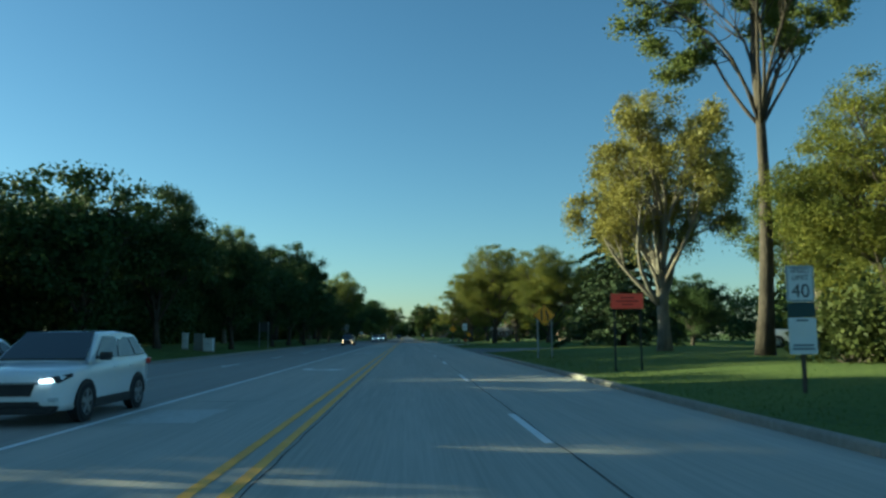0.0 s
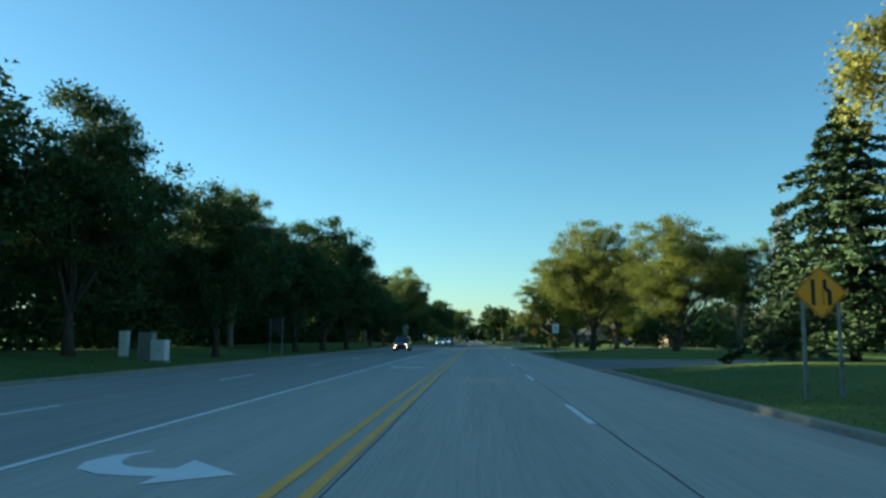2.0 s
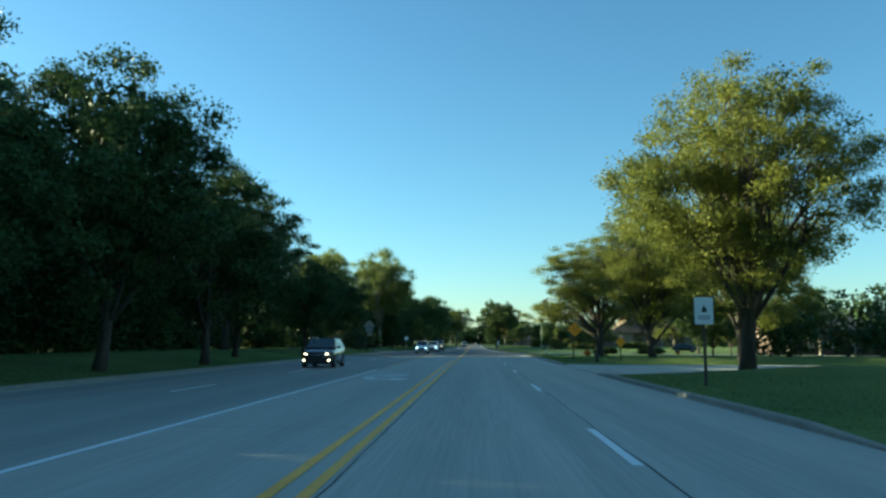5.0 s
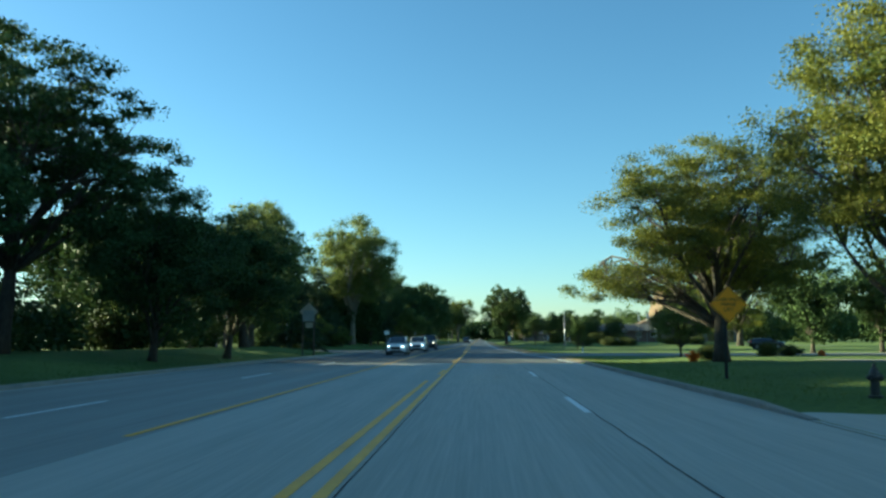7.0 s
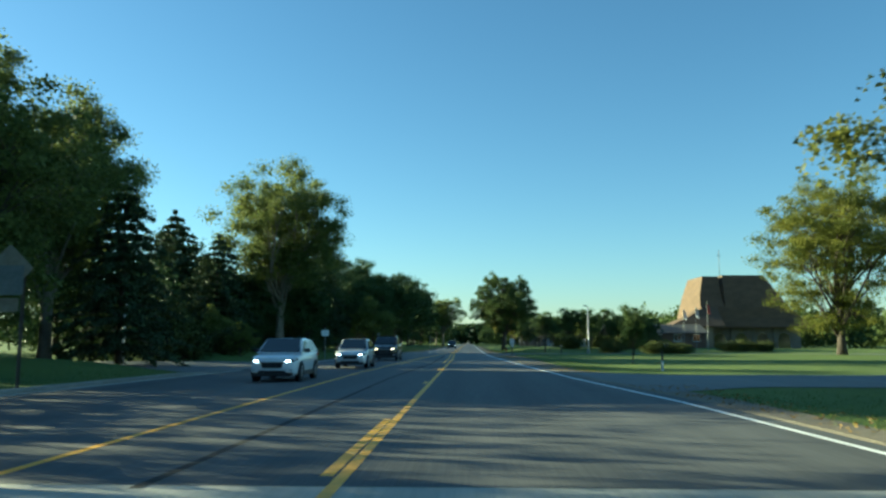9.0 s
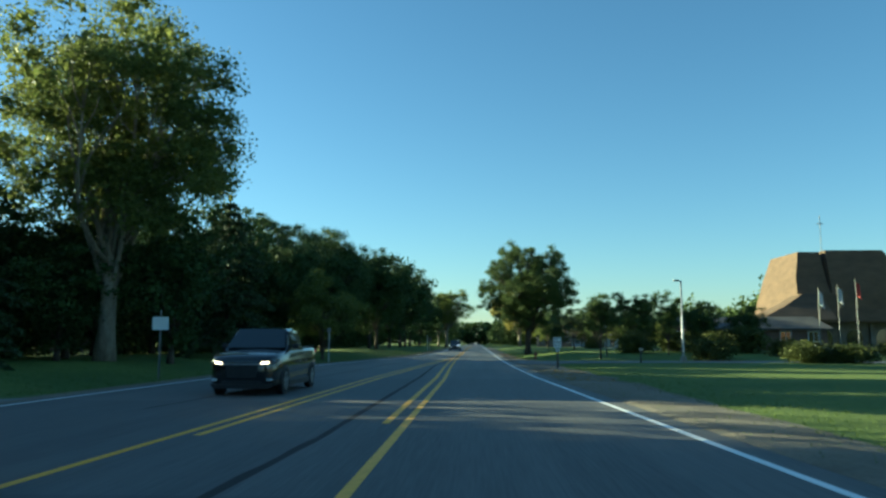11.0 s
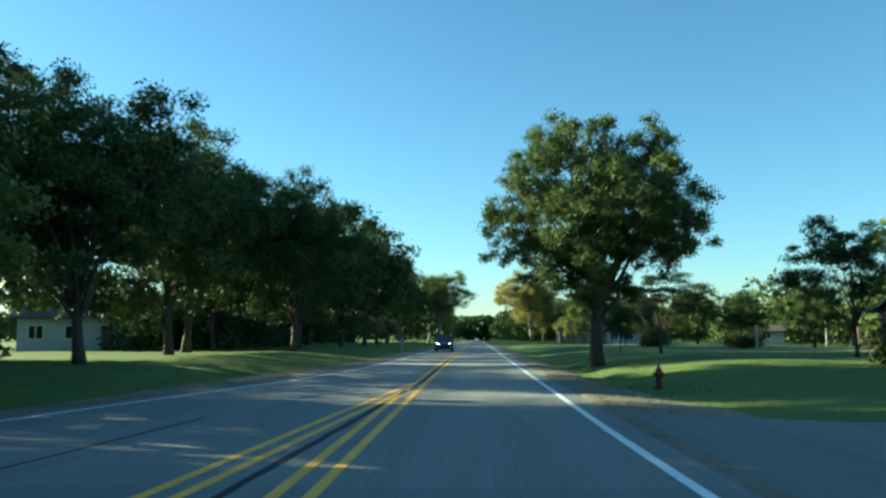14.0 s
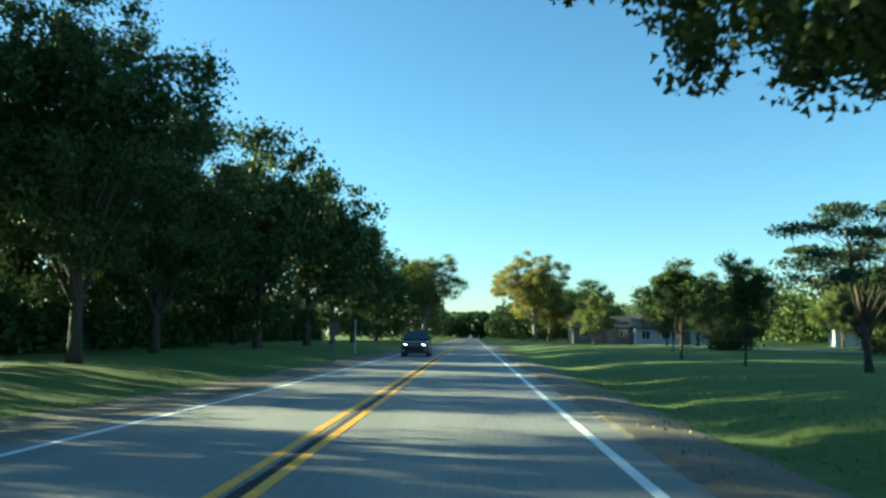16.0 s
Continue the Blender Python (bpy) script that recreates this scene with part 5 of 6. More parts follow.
def cabinet(x, y, w, d, h, mat, label, turn=0.0):
    s = at_ground("utility_cabinet", x, y, turn, label, "utility cabinet")
    part("plinth", boxed(-w / 2 - 0.06, w / 2 + 0.06, -d / 2 - 0.06, d / 2 + 0.06, -0.2, 0.09, bevel=0.01), M_KERB, s)
    part("body", boxed(-w / 2, w / 2, -d / 2, d / 2, 0.09, h, bevel=0.02), mat, s)
    part("lid", boxed(-w / 2 - 0.025, w / 2 + 0.025, -d / 2 - 0.025, d / 2 + 0.025, h, h + 0.05, bevel=0.012), mat, s)
    for a, b in ((-w / 2 + 0.03, -0.01), (0.01, w / 2 - 0.03)):
        door = part("door", boxed(a, b, -d / 2 - 0.015, -d / 2 - 0.001, 0.16, h - 0.07, bevel=0.004), mat, s)
        part("handle", boxed(-0.02 + (b - 0.05 if a < 0 else a + 0.05), 0.02 + (b - 0.05 if a < 0 else a + 0.05), -d / 2 - 0.035, -d / 2 - 0.015, h * 0.5, h * 0.5 + 0.12, bevel=0.005), M_STEEL, door)


cabinet(-15.5, 69.0, 0.8, 0.7, 1.15, M_CABINET, "white metal utility cabinet on the verge")
cabinet(-16.5, 69.6, 0.8, 0.6, 1.45, M_CABINET_GREY, "grey metal utility cabinet on the verge")
cabinet(-17.6, 69.2, 0.45, 0.4, 1.4, M_CABINET, "slim pale utility cabinet on the verge")


def pillar(x, y, w, h, mat, lamp, label):
    s = at_ground("gate_pillar", x, y, 0, label, "pillar")
    part("shaft", boxed(-w / 2, w / 2, -w / 2, w / 2, -0.2, h, bevel=0.02), mat, s)
    part("cap", boxed(-w / 2 - 0.08, w / 2 + 0.08, -w / 2 - 0.08, w / 2 + 0.08, h, h + 0.14, bevel=0.03), M_KERB, s)
    if lamp:
        part("lantern", boxed(-0.13, 0.13, -0.13, 0.13, h + 0.14, h + 0.5, bevel=0.03), M_CABINET, s)


pillar(-26, 196, 0.95, 2.3, M_STONE, False, "pale stone gate pillar among the trees")
pillar(-24.5, 186, 0.6, 2.4, M_STONE, True, "stone gate pillar carrying a lantern")
pillar(-21.5, 187, 0.5, 2.4, M_STONE, True, "stone gate pillar carrying a lantern")


def lantern_post(x, y, h, label):
    s = at_ground("garden_lamp", x, y, 0, label, "lamp post")
    v, f = tube_data([(0, 0, -0.2), (0, 0, h * 0.55), (0, 0, h - 0.4)], [0.12, 0.10, 0.05], 10)
    mesh_ob("pole", v, f, M_CABINET, s, smooth=True)
    v, f = tube_data([(0, 0, h - 0.42), (0, 0, h - 0.36), (0, 0, h - 0.05), (0, 0, h)], [0.06, 0.17, 0.21, 0.05], 8)
    mesh_ob("lantern", v, f, M_CABINET, s)


lantern_post(-21.0, 207.0, 4.2, "slim pale garden lamp post, unlit")


def white_marker(x, y):
    s = at_ground("marker_post", x, y, 0, "white marker post with a dark upper half", "marker post")
    v, f = tube_data([(0, 0, -0.2), (0, 0, 0.62)], [0.07, 0.07], 10)
    mesh_ob("lower_post", v, f, M_TRIM, s)
    v, f = tube_data([(0, 0, 0.62), (0, 0, 1.16), (0, 0, 1.2)], [0.055, 0.055, 0.02], 10)
    mesh_ob("upper_post", v, f, M_DARK_STEEL, s)


white_marker(12.9, 202.8)


def bollard(x, y):
    s = at_ground("bollard_light", x, y, 0, "short dark bollard with a lit amber top", "lamp")
    v, f = tube_data([(0, 0, -0.2), (0, 0, 0.8)], [0.06, 0.06], 10)
    mesh_ob("post", v, f, M_DARK_STEEL, s)
    v, f = tube_data([(0, 0, 0.8), (0, 0, 0.83), (0, 0, 0.95), (0, 0, 1.0)], [0.07, 0.13, 0.13, 0.04], 10)
    mesh_ob("head", v, f, M_SIGN_BACK, s)


bollard(12.7, 250.8)


def flagpole(x, y, h, mat, label):
    s = at_ground("flagpole", x, y, 0, label, "flagpole")
    v, f = tube_data([(0, 0, -0.2), (0, 0, h)], [0.045, 0.025], 8)
    mesh_ob("pole", v, f, M_CABINET_GREY, s)
    verts, faces = [], []
    for i in range(9):
        for j in range(2):
            verts.append((0.04 + 0.045 * i * (1 + 0.3 * j), 0.10 * math.sin(i * 0.9), h - 0.1 - 1.25 * j - 0.06 * i))
    faces = [(2 * i, 2 * i + 1, 2 * i + 3, 2 * i + 2) for i in range(8)]
    fl = mesh_ob("flag", verts, faces, mat, s)
    fl.modifiers.new("cloth", "SOLIDIFY").thickness = 0.012
    v, f = tube_data([(0, 0, h), (0, 0, h + 0.05), (0, 0, h + 0.1)], [0.03, 0.06, 0.02], 8)
    mesh_ob("finial", v, f, M_SIGN_BACK, s)


flagpole(31.8, 267, 6.0, M_FLAG_WHITE, "white flagpole with a hanging pale flag")
flagpole(33.5, 267, 6.3, M_FLAG_WHITE, "white flagpole with a hanging pale flag")
flagpole(35.1, 267, 6.8, M_FLAG_RED, "white flagpole with a hanging red flag")


def monument_sign(x, y):
    s = at_ground("monument_sign", x, y, 0, "low white arched sign among hedges", "sign")
    bm = bmesh.new()
    pts = [(-0.95, 0.35)] + [(0.95 * -math.cos(a), 0.75 + 0.45 * math.sin(a)) for a in np.linspace(0, math.pi, 11)] + [(0.95, 0.35)]
    front, back = [bm.verts.new((a, -0.12, b)) for a, b in pts], [bm.verts.new((a, 0.12, b)) for a, b in pts]
    bm.faces.new(front), bm.faces.new(back[::-1])
    for i in range(len(pts)):
        j = (i + 1) % len(pts)
        bm.faces.new((front[j], front[i], back[i], back[j]))
    bmesh.ops.recalc_face_normals(bm, faces=bm.faces[:])
    part("board", bm, M_SIGN_WHITE, s)
    part("plinth", boxed(-1.1, 1.1, -0.25, 0.25, -0.2, 0.35, bevel=0.02), M_STONE, s)
    for z, w in ((0.95, 0.5), (0.8, 0.7), (0.62, 0.6)):
        bar("printed_line", -w, w, z, z + 0.06, M_GREY_INK, s, y=-0.125)


monument_sign(25.0, 251.5)

# ---------------------------------------------------------------- buildings
def wall_box(name, x0, x1, y0, y1, z0, z1, mat, parent):
    return part(name, boxed(x0, x1, y0, y1, z0, z1), mat, parent)


def house(x, y, w, d, h, roof_h, turn, wall_mat, roof_mat, label, windows=3, door=True, chimney=False):
    """A gabled house; its long side faces the near end of the road at turn 0."""
    root = at_ground("house", x, y, turn, label, "house")
    t = 0.25
    for k, (a, b, c, e) in enumerate(((-w / 2, w / 2, -d / 2, -d / 2 + t), (-w / 2, w / 2, d / 2 - t, d / 2), (-w / 2, -w / 2 + t, -d / 2 + t, d / 2 - t), (w / 2 - t, w / 2, -d / 2 + t, d / 2 - t))):
        wall_box("wall", a, b, c, e, -0.3, h, wall_mat, root)
    for sgn in (-1, 1):
        xx = sgn * (w / 2 - t / 2)
        mesh_ob("gable", [(xx - t / 2, -d / 2, h), (xx - t / 2, d / 2, h), (xx - t / 2, 0, h + roof_h), (xx + t / 2, -d / 2, h), (xx + t / 2, d / 2, h), (xx + t / 2, 0, h + roof_h)],
                [(0, 2, 1), (3, 4, 5), (0, 1, 4, 3), (1, 2, 5, 4), (2, 0, 3, 5)], wall_mat, root)
    over, th = 0.5, 0.16
    k = roof_h / (d / 2)
    for sgn in (-1, 1):
        e = sgn * (d / 2 + over)
        zz = h - over * k
        mesh_ob("roof", [(-w / 2 - over, e, zz), (w / 2 + over, e, zz), (w / 2 + over, 0, h + roof_h + 0.01), (-w / 2 - over, 0, h + roof_h + 0.01),
                         (-w / 2 - over, e, zz + th), (w / 2 + over, e, zz + th), (w / 2 + over, 0, h + roof_h + th), (-w / 2 - over, 0, h + roof_h + th)],
                [(0, 1, 2, 3), (4, 7, 6, 5), (0, 4, 5, 1), (1, 5, 6, 2), (2, 6, 7, 3), (3, 7, 4, 0)], roof_mat, root)
    n = windows + (1 if door else 0)
    for i in range(n):
        cx = -w / 2 + w * (i + 0.5) / n
        if door and i == n // 2:
            dd = part("door", boxed(cx - 0.5, cx + 0.5, -d / 2 - 0.05, -d / 2 - 0.003, 0.0, 2.1, bevel=0.01), M_TIMBER, root)
            part("door_frame", boxed(cx - 0.6, cx + 0.6, -d / 2 - 0.03, -d / 2 - 0.002, 2.1, 2.22), M_TRIM, root)
            continue
        win = part("window", boxed(cx - 0.6, cx + 0.6, -d / 2 - 0.04, -d / 2 - 0.002, 0.95, 2.15, bevel=0.01), M_TRIM, root)
        for a in (-0.28, 0.28):
            part("pane", boxed(cx + a - 0.24, cx + a + 0.24, -d / 2 - 0.052, -d / 2 - 0.041, 1.03, 2.07), M_GLASS, win)
    for sgn in (-1, 1):
        win = part("window", boxed(sgn * w / 2 - 0.04, sgn * w / 2 + 0.04, -0.6, 0.6, 0.95, 2.15, bevel=0.01), M_TRIM, root)
        part("pane", boxed(sgn * (w / 2 + 0.046) - 0.006, sgn * (w / 2 + 0.046) + 0.006, -0.52, 0.52, 1.03, 2.07), M_GLASS, win)
    if chimney:
        part("chimney", boxed(w * 0.2, w * 0.2 + 0.7, -0.35, 0.35, h + roof_h * 0.5, h + roof_h + 0.9, bevel=0.02), M_BRICK_DARK, root)
    return root


house(-36, 58, 9, 12, 4.6, 1.6, 0, M_BRICK_DARK, M_BRICK, "dark brick house under the trees", 2, True)
house(-41, 158, 10, 8, 2.7, 2.0, 20, M_SIDING, M_ROOF, "pale blue sided house behind the trees", 3, True, True)
house(-33, 315, 11, 8, 2.9, 2.0, 25, M_SIDING, M_ROOF, "white sided single-storey house behind the trees", 3, True, True)
house(-46, 285, 10, 8, 2.8, 2.0, 30, M_BRICK_DARK, M_ROOF, "dark house in the shade of the trees", 3, True)
house(60, 214, 10, 8, 2.9, 2.2, -70, M_BRICK, M_ROOF, "tan brick house in warm evening sun", 2, True)
hall = house(45, 175, 17, 9, 3.0, 2.2, 0, M_BRICK_DARK, M_ROOF, "low brown brick building with a pillared porch", 5, True)
for k in range(5):
    part("pillar", boxed(-7.6 + 3.6 * k, -7.25 + 3.6 * k, -7.1, -6.75, -0.2, 2.75, bevel=0.02), M_STONE, hall, "pale square porch pillar")
part("porch_roof", boxed(-8.2, 8.2, -7.4, -4.52, 2.75, 3.0, bevel=0.02), M_ROOF, hall)
house(32.4, 288.5, 15, 9, 2.4, 1.3, 0, M_BRICK_DARK, M_ROOF, "low dark brick house with a shingle roof behind hedges", 4, True)
house(31, 392, 11, 8, 2.6, 1.8, -10, M_SIDING, M_ROOF, "low pale house beyond the lawn", 3, True)
house(47, 372, 5.0, 4, 2.2, 0.8, -15, M_SIDING, M_ROOF, "pale blue shed beyond the lawn", 1, False)
house(58, 352, 12, 8, 3.4, 2.4, -20, M_BRICK_DARK, M_ROOF, "grey house under trees beyond the lawn", 3, True, True)
house(22, 402, 9, 7, 2.5, 1.6, 0, M_STONE, M_ROOF, "low stone house beyond the lawn", 2, True)


def church(x, y):
    root = tagged(empty("church", x, y, ground_z(x, y) - 0.5), "stone church under a steep flared brown shingle roof", "church")
    part("wall", boxed(-8.4, 9.6, -6.5, 6.5, -0.3, 4.6), M_STONE, root)
    part("wing_wall", boxed(-15.5, -8.42, -12, -6.0, -0.3, 4.6), M_STONE, root)

    def flare(name, rings, mat):
        verts, faces = [], []
        for x0, x1, y0, y1, z in rings:
            verts += [(x0, y0, z), (x1, y0, z), (x1, y1, z), (x0, y1, z)]
        for i in range(len(rings) - 1):
            for k in range(4):
                a, b = 4 * i + k, 4 * i + (k + 1) % 4
                faces.append((a, b, b + 4, a + 4))
        n = len(verts)
        faces += [(3, 2, 1, 0), (n - 4, n - 3, n - 2, n - 1)]
        return mesh_ob(name, verts, faces, mat, root)

    flare("wing_roof", [(-16.3, -6.4, -12.8, -5.4, 4.55), (-16.3, -6.4, -12.8, -5.4, 4.75), (-12.0, -6.4, -10.2, -5.4, 6.6), (-9.0, -6.4, -8.6, -5.4, 8.3)], M_SHINGLE)
    flare("roof_skirt", [(-10.0, 12.0, -8.6, 8.6, 4.5), (-10.0, 12.0, -8.6, 8.6, 4.75), (-9.6, 9.4, -8.0, 8.0, 6.3), (-9.2, 7.2, -7.6, 7.6, 8.4)], M_SHINGLE)
    flare("roof_tower", [(-4.6, 7.2, -7.6, 7.6, 8.35), (-4.4, 5.8, -6.8, 6.8, 10.8), (-4.2, 3.6, -5.2, 5.2, 14.6)], M_SHINGLE)
    flare("roof_wing", [(-9.2, -4.65, -7.4, 7.4, 8.35), (-8.9, -4.8, -6.4, 6.4, 10.6), (-7.9, -4.95, -5.0, 5.0, 14.4)], M_SHINGLE)
    tube_ob("mast", [(-4.6, -5.0, 12.0), (-4.6, -5.0, 19.5)], 0.05, M_DARK_STEEL, root, 8)
    part("cross_bar", boxed(-5.05, -4.15, -5.05, -4.95, 18.3, 18.42), M_DARK_STEEL, root)
    for k in range(5):
        cx = -12.0 if k < 1 else -9.5 + 4.0 * k
        arch = [(-1.1, 0.0)] + [(-1.1 * math.cos(a), 2.4 + 1.2 * math.sin(a)) for a in np.linspace(0, math.pi, 9)] + [(1.1, 0.0)]
        mesh_ob("arched_window", [(cx + a, (-12.02 if k < 1 else -6.52), b) for a, b in arch], [tuple(range(len(arch)))], M_GLASS, root)
        part("pier", boxed(cx - 2.0, cx - 1.5, (-12.4 if k < 1 else -6.9), (-11.99 if k < 1 else -6.49), -0.3, 4.3, bevel=0.03), M_STONE, root)
    for k in range(1):
        cy = -9.0
        arch = [(-1.0, 0.0)] + [(-1.0 * math.cos(a), 2.3 + 1.1 * math.sin(a)) for a in np.linspace(0, math.pi, 9)] + [(1.0, 0.0)]
        mesh_ob("arched_window", [(-15.52, cy - a, b) for a, b in arch], [tuple(range(len(arch)))], M_GLASS, root)
    return root


church(54.5, 312)

s = at_ground("porch_lamp", -29.3, 312.0, 0, "glowing round porch lamp on a post", "lamp")
tube_ob("post", [(0, 0, -0.2), (0, 0, 2.9)], 0.05, M_DARK_STEEL, s, 8)
bm = bmesh.new()
bmesh.ops.create_icosphere(bm, subdivisions=2, radius=0.16, matrix=Matrix.Translation((0, 0, 3.02)) @ Matrix.Diagonal((1, 1, 1.15, 1)))
part("globe", bm, M_PORCH, s)
tube_ob("collar", [(0, 0, 2.82), (0, 0, 2.9)], [0.06, 0.11], M_DARK_STEEL, s, 8)


def pole(x, y, h, label):
    s = at_ground("utility_pole", x, y, 0, label, "pole")
    v, f = tube_data([(0, 0, -0.3), (0, 0, h)], [0.14, 0.10], 9)
    mesh_ob("mast", v, f, M_CABINET_GREY, s)
    part("cap", boxed(-0.12, 0.12, -0.12, 0.12, h, h + 0.08, bevel=0.02), M_STEEL, s)


pole(44.6, 345, 5.4, "pale pole beside a far house")
pole(28.0, 322, 2.2, "short dark post on the far lawn")

# ---------------------------------------------------------------- vehicles
def loft(rings, close=True):
    n = len(rings[0])
    verts = [v for r in rings for v in r]
    faces = []
    for i in range(len(rings) - 1):
        for k in range(n):
            a, b = i * n + k, i * n + (k + 1) % n
            faces.append((a, b, b + n, a + n))
    if close:
        faces += [tuple(range(n))[::-1], tuple(range((len(rings) - 1) * n, len(rings) * n))]
    return verts, faces


def wheel(parent, x, y, r, w, side):
    tyre_prof = [(-w / 2, r * 0.66), (-w / 2, r * 0.93), (-w / 2 + 0.03, r), (w / 2 - 0.03, r), (w / 2, r * 0.93), (w / 2, r * 0.66)]
    n, verts, faces = 24, [], []
    for a, q in tyre_prof:
        for k in range(n):
            t = 2 * math.pi * k / n
            verts.append((a, q * math.cos(t), q * math.sin(t)))
    for i in range(len(tyre_prof) - 1):
        for k in range(n):
            faces.append((i * n + k, i * n + (k + 1) % n, (i + 1) * n + (k + 1) % n, (i + 1) * n + k))
    wh = new("wheel")
    wh.parent = parent
    wh.matrix_basis = pose(x, y, r)
    mesh_ob("tyre", verts, faces, M_TYRE, wh, smooth=False)
    bm = bmesh.new()
    o = side * (w / 2 - 0.02)
    bmesh.ops.create_cone(bm, cap_ends=True, segments=24, radius1=r * 0.67, radius2=r * 0.67, depth=0.03, matrix=Matrix.Translation((o - side * 0.06, 0, 0)) @ Matrix.Rotation(radians(90), 4, "Y"))
    part("brake_disc", bm, M_CLAD, wh)
    bm = bmesh.new()
    bmesh.ops.create_cone(bm, cap_ends=True, segments=12, radius1=0.07, radius2=0.06, depth=0.05, matrix=Matrix.Translation((o, 0, 0)) @ Matrix.Rotation(radians(90), 4, "Y"))
    for k in range(5):
        m = Matrix.Rotation(2 * math.pi * k / 5, 4, "X")
        b2 = boxed(o - 0.02, o + 0.02, -0.045, 0.045, 0.03, r * 0.64)
        b2.transform(m)
        me = bpy.data.meshes.new("tmp")
        b2.to_mesh(me)
        bm.from_mesh(me)
        bpy.data.meshes.remove(me)
        b2.free()
    ring = []
    for k in range(24):
        t = 2 * math.pi * k / 24
        ring.append([bm.verts.new((o + dx, rr * math.cos(t), rr * math.sin(t))) for dx, rr in ((-0.02, r * 0.62), (0.02, r * 0.62), (0.02, r * 0.68), (-0.02, r * 0.68))])
    for k in range(24):
        a, b = ring[k], ring[(k + 1) % 24]
        for j in range(4):
            bm.faces.new((a[j], a[(j + 1) % 4], b[(j + 1) % 4], b[j]))
    bmesh.ops.recalc_face_normals(bm, faces=bm.faces[:])
    part("rim", bm, M_RIM, wh)


def suv(name, x, y, turn, paint, label, L=4.65, W=1.84, H=1.66, base=2.72, r=0.36, lamp=None, pickup=False, hood=1.0, dark=False, lit_on=True, rails=False, fog=False):
    """A car with its nose towards minus y: lofted body, cabin with panes, wheels, lamps, grille and trim."""
    root = tagged(empty(name, x, y, ground_z(x, y) + 0.008, turn), label, "car")
    hw, clear = W / 2, 0.24
    lamp = lamp or M_HEADLIGHT
    f, b = -L / 2, L / 2
    hoodz, beltz = 1.04 * hood, 1.10 * hood
    # stations along the car: y, half width, underside, top
    st = [(f, 0.66, 0.40, 0.78 * hood), (f + 0.05, 0.80, 0.30, 0.88 * hood), (f + 0.16, 0.90, 0.26, 0.94 * hood), (f + 0.36, 0.965, 0.25, hoodz - 0.06), (f + 0.62, 0.99, clear, hoodz - 0.025), (f + 1.0, 1.0, clear, hoodz + 0.01), (f + 1.45, 1.0, clear, beltz),
          (f + 2.3, 1.0, clear, beltz + 0.01), (b - 1.2, 1.0, clear, beltz + 0.03), (b - 0.5, 0.985, clear + 0.02, beltz + 0.05), (b - 0.12, 0.93, 0.34, beltz + 0.02), (b, 0.84, 0.45, beltz - 0.10)]
    rings = []
    for yy, k, lo, hi in st:
        h = hw * k
        m = lo + (hi - lo) * 0.52
        ring = [(h * 0.90, yy, lo), (h * 0.985, yy, lo + 0.10), (h, yy, m), (h * 0.985, yy, hi - 0.12), (h * 0.93, yy, hi - 0.03), (h * 0.78, yy, hi), (h * 0.35, yy, hi + 0.025)]
        rings.append(ring + [(-a, q, z) for a, q, z in reversed(ring)])
    v, fa = loft(rings)
    body = mesh_ob("body", v, fa, paint, root, smooth=True)
    body.modifiers.new("round", "BEVEL").width = 0.012
    # cabin: y and z of the screen's foot, roof front, roof back, tail foot
    roof_z = H
    if pickup:
        y0, y1, y2, y3 = f + 1.45, f + 2.15, f + 3.35, f + 3.62
    else:
        y0, y1, y2, y3 = f + 1.12, f + 1.95, b - 0.72, b - 0.16
    wb, wr = hw * 0.955, hw * 0.79
    cab = [(wb, y0, beltz - 0.03), (wr, y1, roof_z - 0.06), (wr * 1.01, (y1 + y2) / 2, roof_z - 0.035), (wr * 0.98, y2, roof_z - 0.08), (wb * 0.97, y3, beltz)]
    rr = []
    for k, (h, yy, z) in enumerate(cab):
        up = 0.06 if 0 < k < 4 else 0.0
        rr.append([(h, yy, z), (h * 0.88, yy + (0.05 if k == 0 else 0), z + up * 0.8), (h * 0.4, yy, z + up), (-h * 0.4, yy, z + up), (-h * 0.88, yy, z + up * 0.8), (-h, yy, z)])
    verts = [p for ring in rr for p in ring]
    faces = [(i * 6 + k, i * 6 + k + 1, (i + 1) * 6 + k + 1, (i + 1) * 6 + k) for i in range(4) for k in range(5)]
    low = len(verts)
    verts += [(wb, y0 + 0.02, beltz - 0.05), (wb, (y1 + y2) / 2, beltz - 0.05), (wb, y3, beltz - 0.05), (-wb, y0 + 0.02, beltz - 0.05), (-wb, (y1 + y2) / 2, beltz - 0.05), (-wb, y3, beltz - 0.05)]
    faces += [(0, 6, low + 1, low), (6, 12, low + 1), (12, 18, low + 1), (18, 24, low + 2, low + 1), (5, low + 3, low + 4, 11), (11, low + 4, 17), (17, low + 4, 23), (23, low + 4, low + 5, 29)]
    cabin = mesh_ob("cabin", verts, faces, paint, root, smooth=False)

    def quad(nm, pts, mat, out):
        c = sum((Vector(p) for p in pts), Vector()) / len(pts)
        n = (Vector(pts[1]) - Vector(pts[0])).cross(Vector(pts[2]) - Vector(pts[0])).normalized()
        if n.dot(Vector(out)) < 0:
            n = -n
        fr = [Vector(p) + n * (0.045 if nm == "windscreen" else 0.014) for p in pts]
        bk = [Vector(p) - n * 0.004 for p in pts]
        k = len(pts)
        return mesh_ob(nm, fr + bk, [tuple(range(k)), tuple(range(k, 2 * k))[::-1]] + [(i, i + k, (i + 1) % k + k, (i + 1) % k) for i in range(k)], mat, cabin)

    def mixp(a, b, t):
        return tuple(p + (q - p) * t for p, q in zip(a, b))

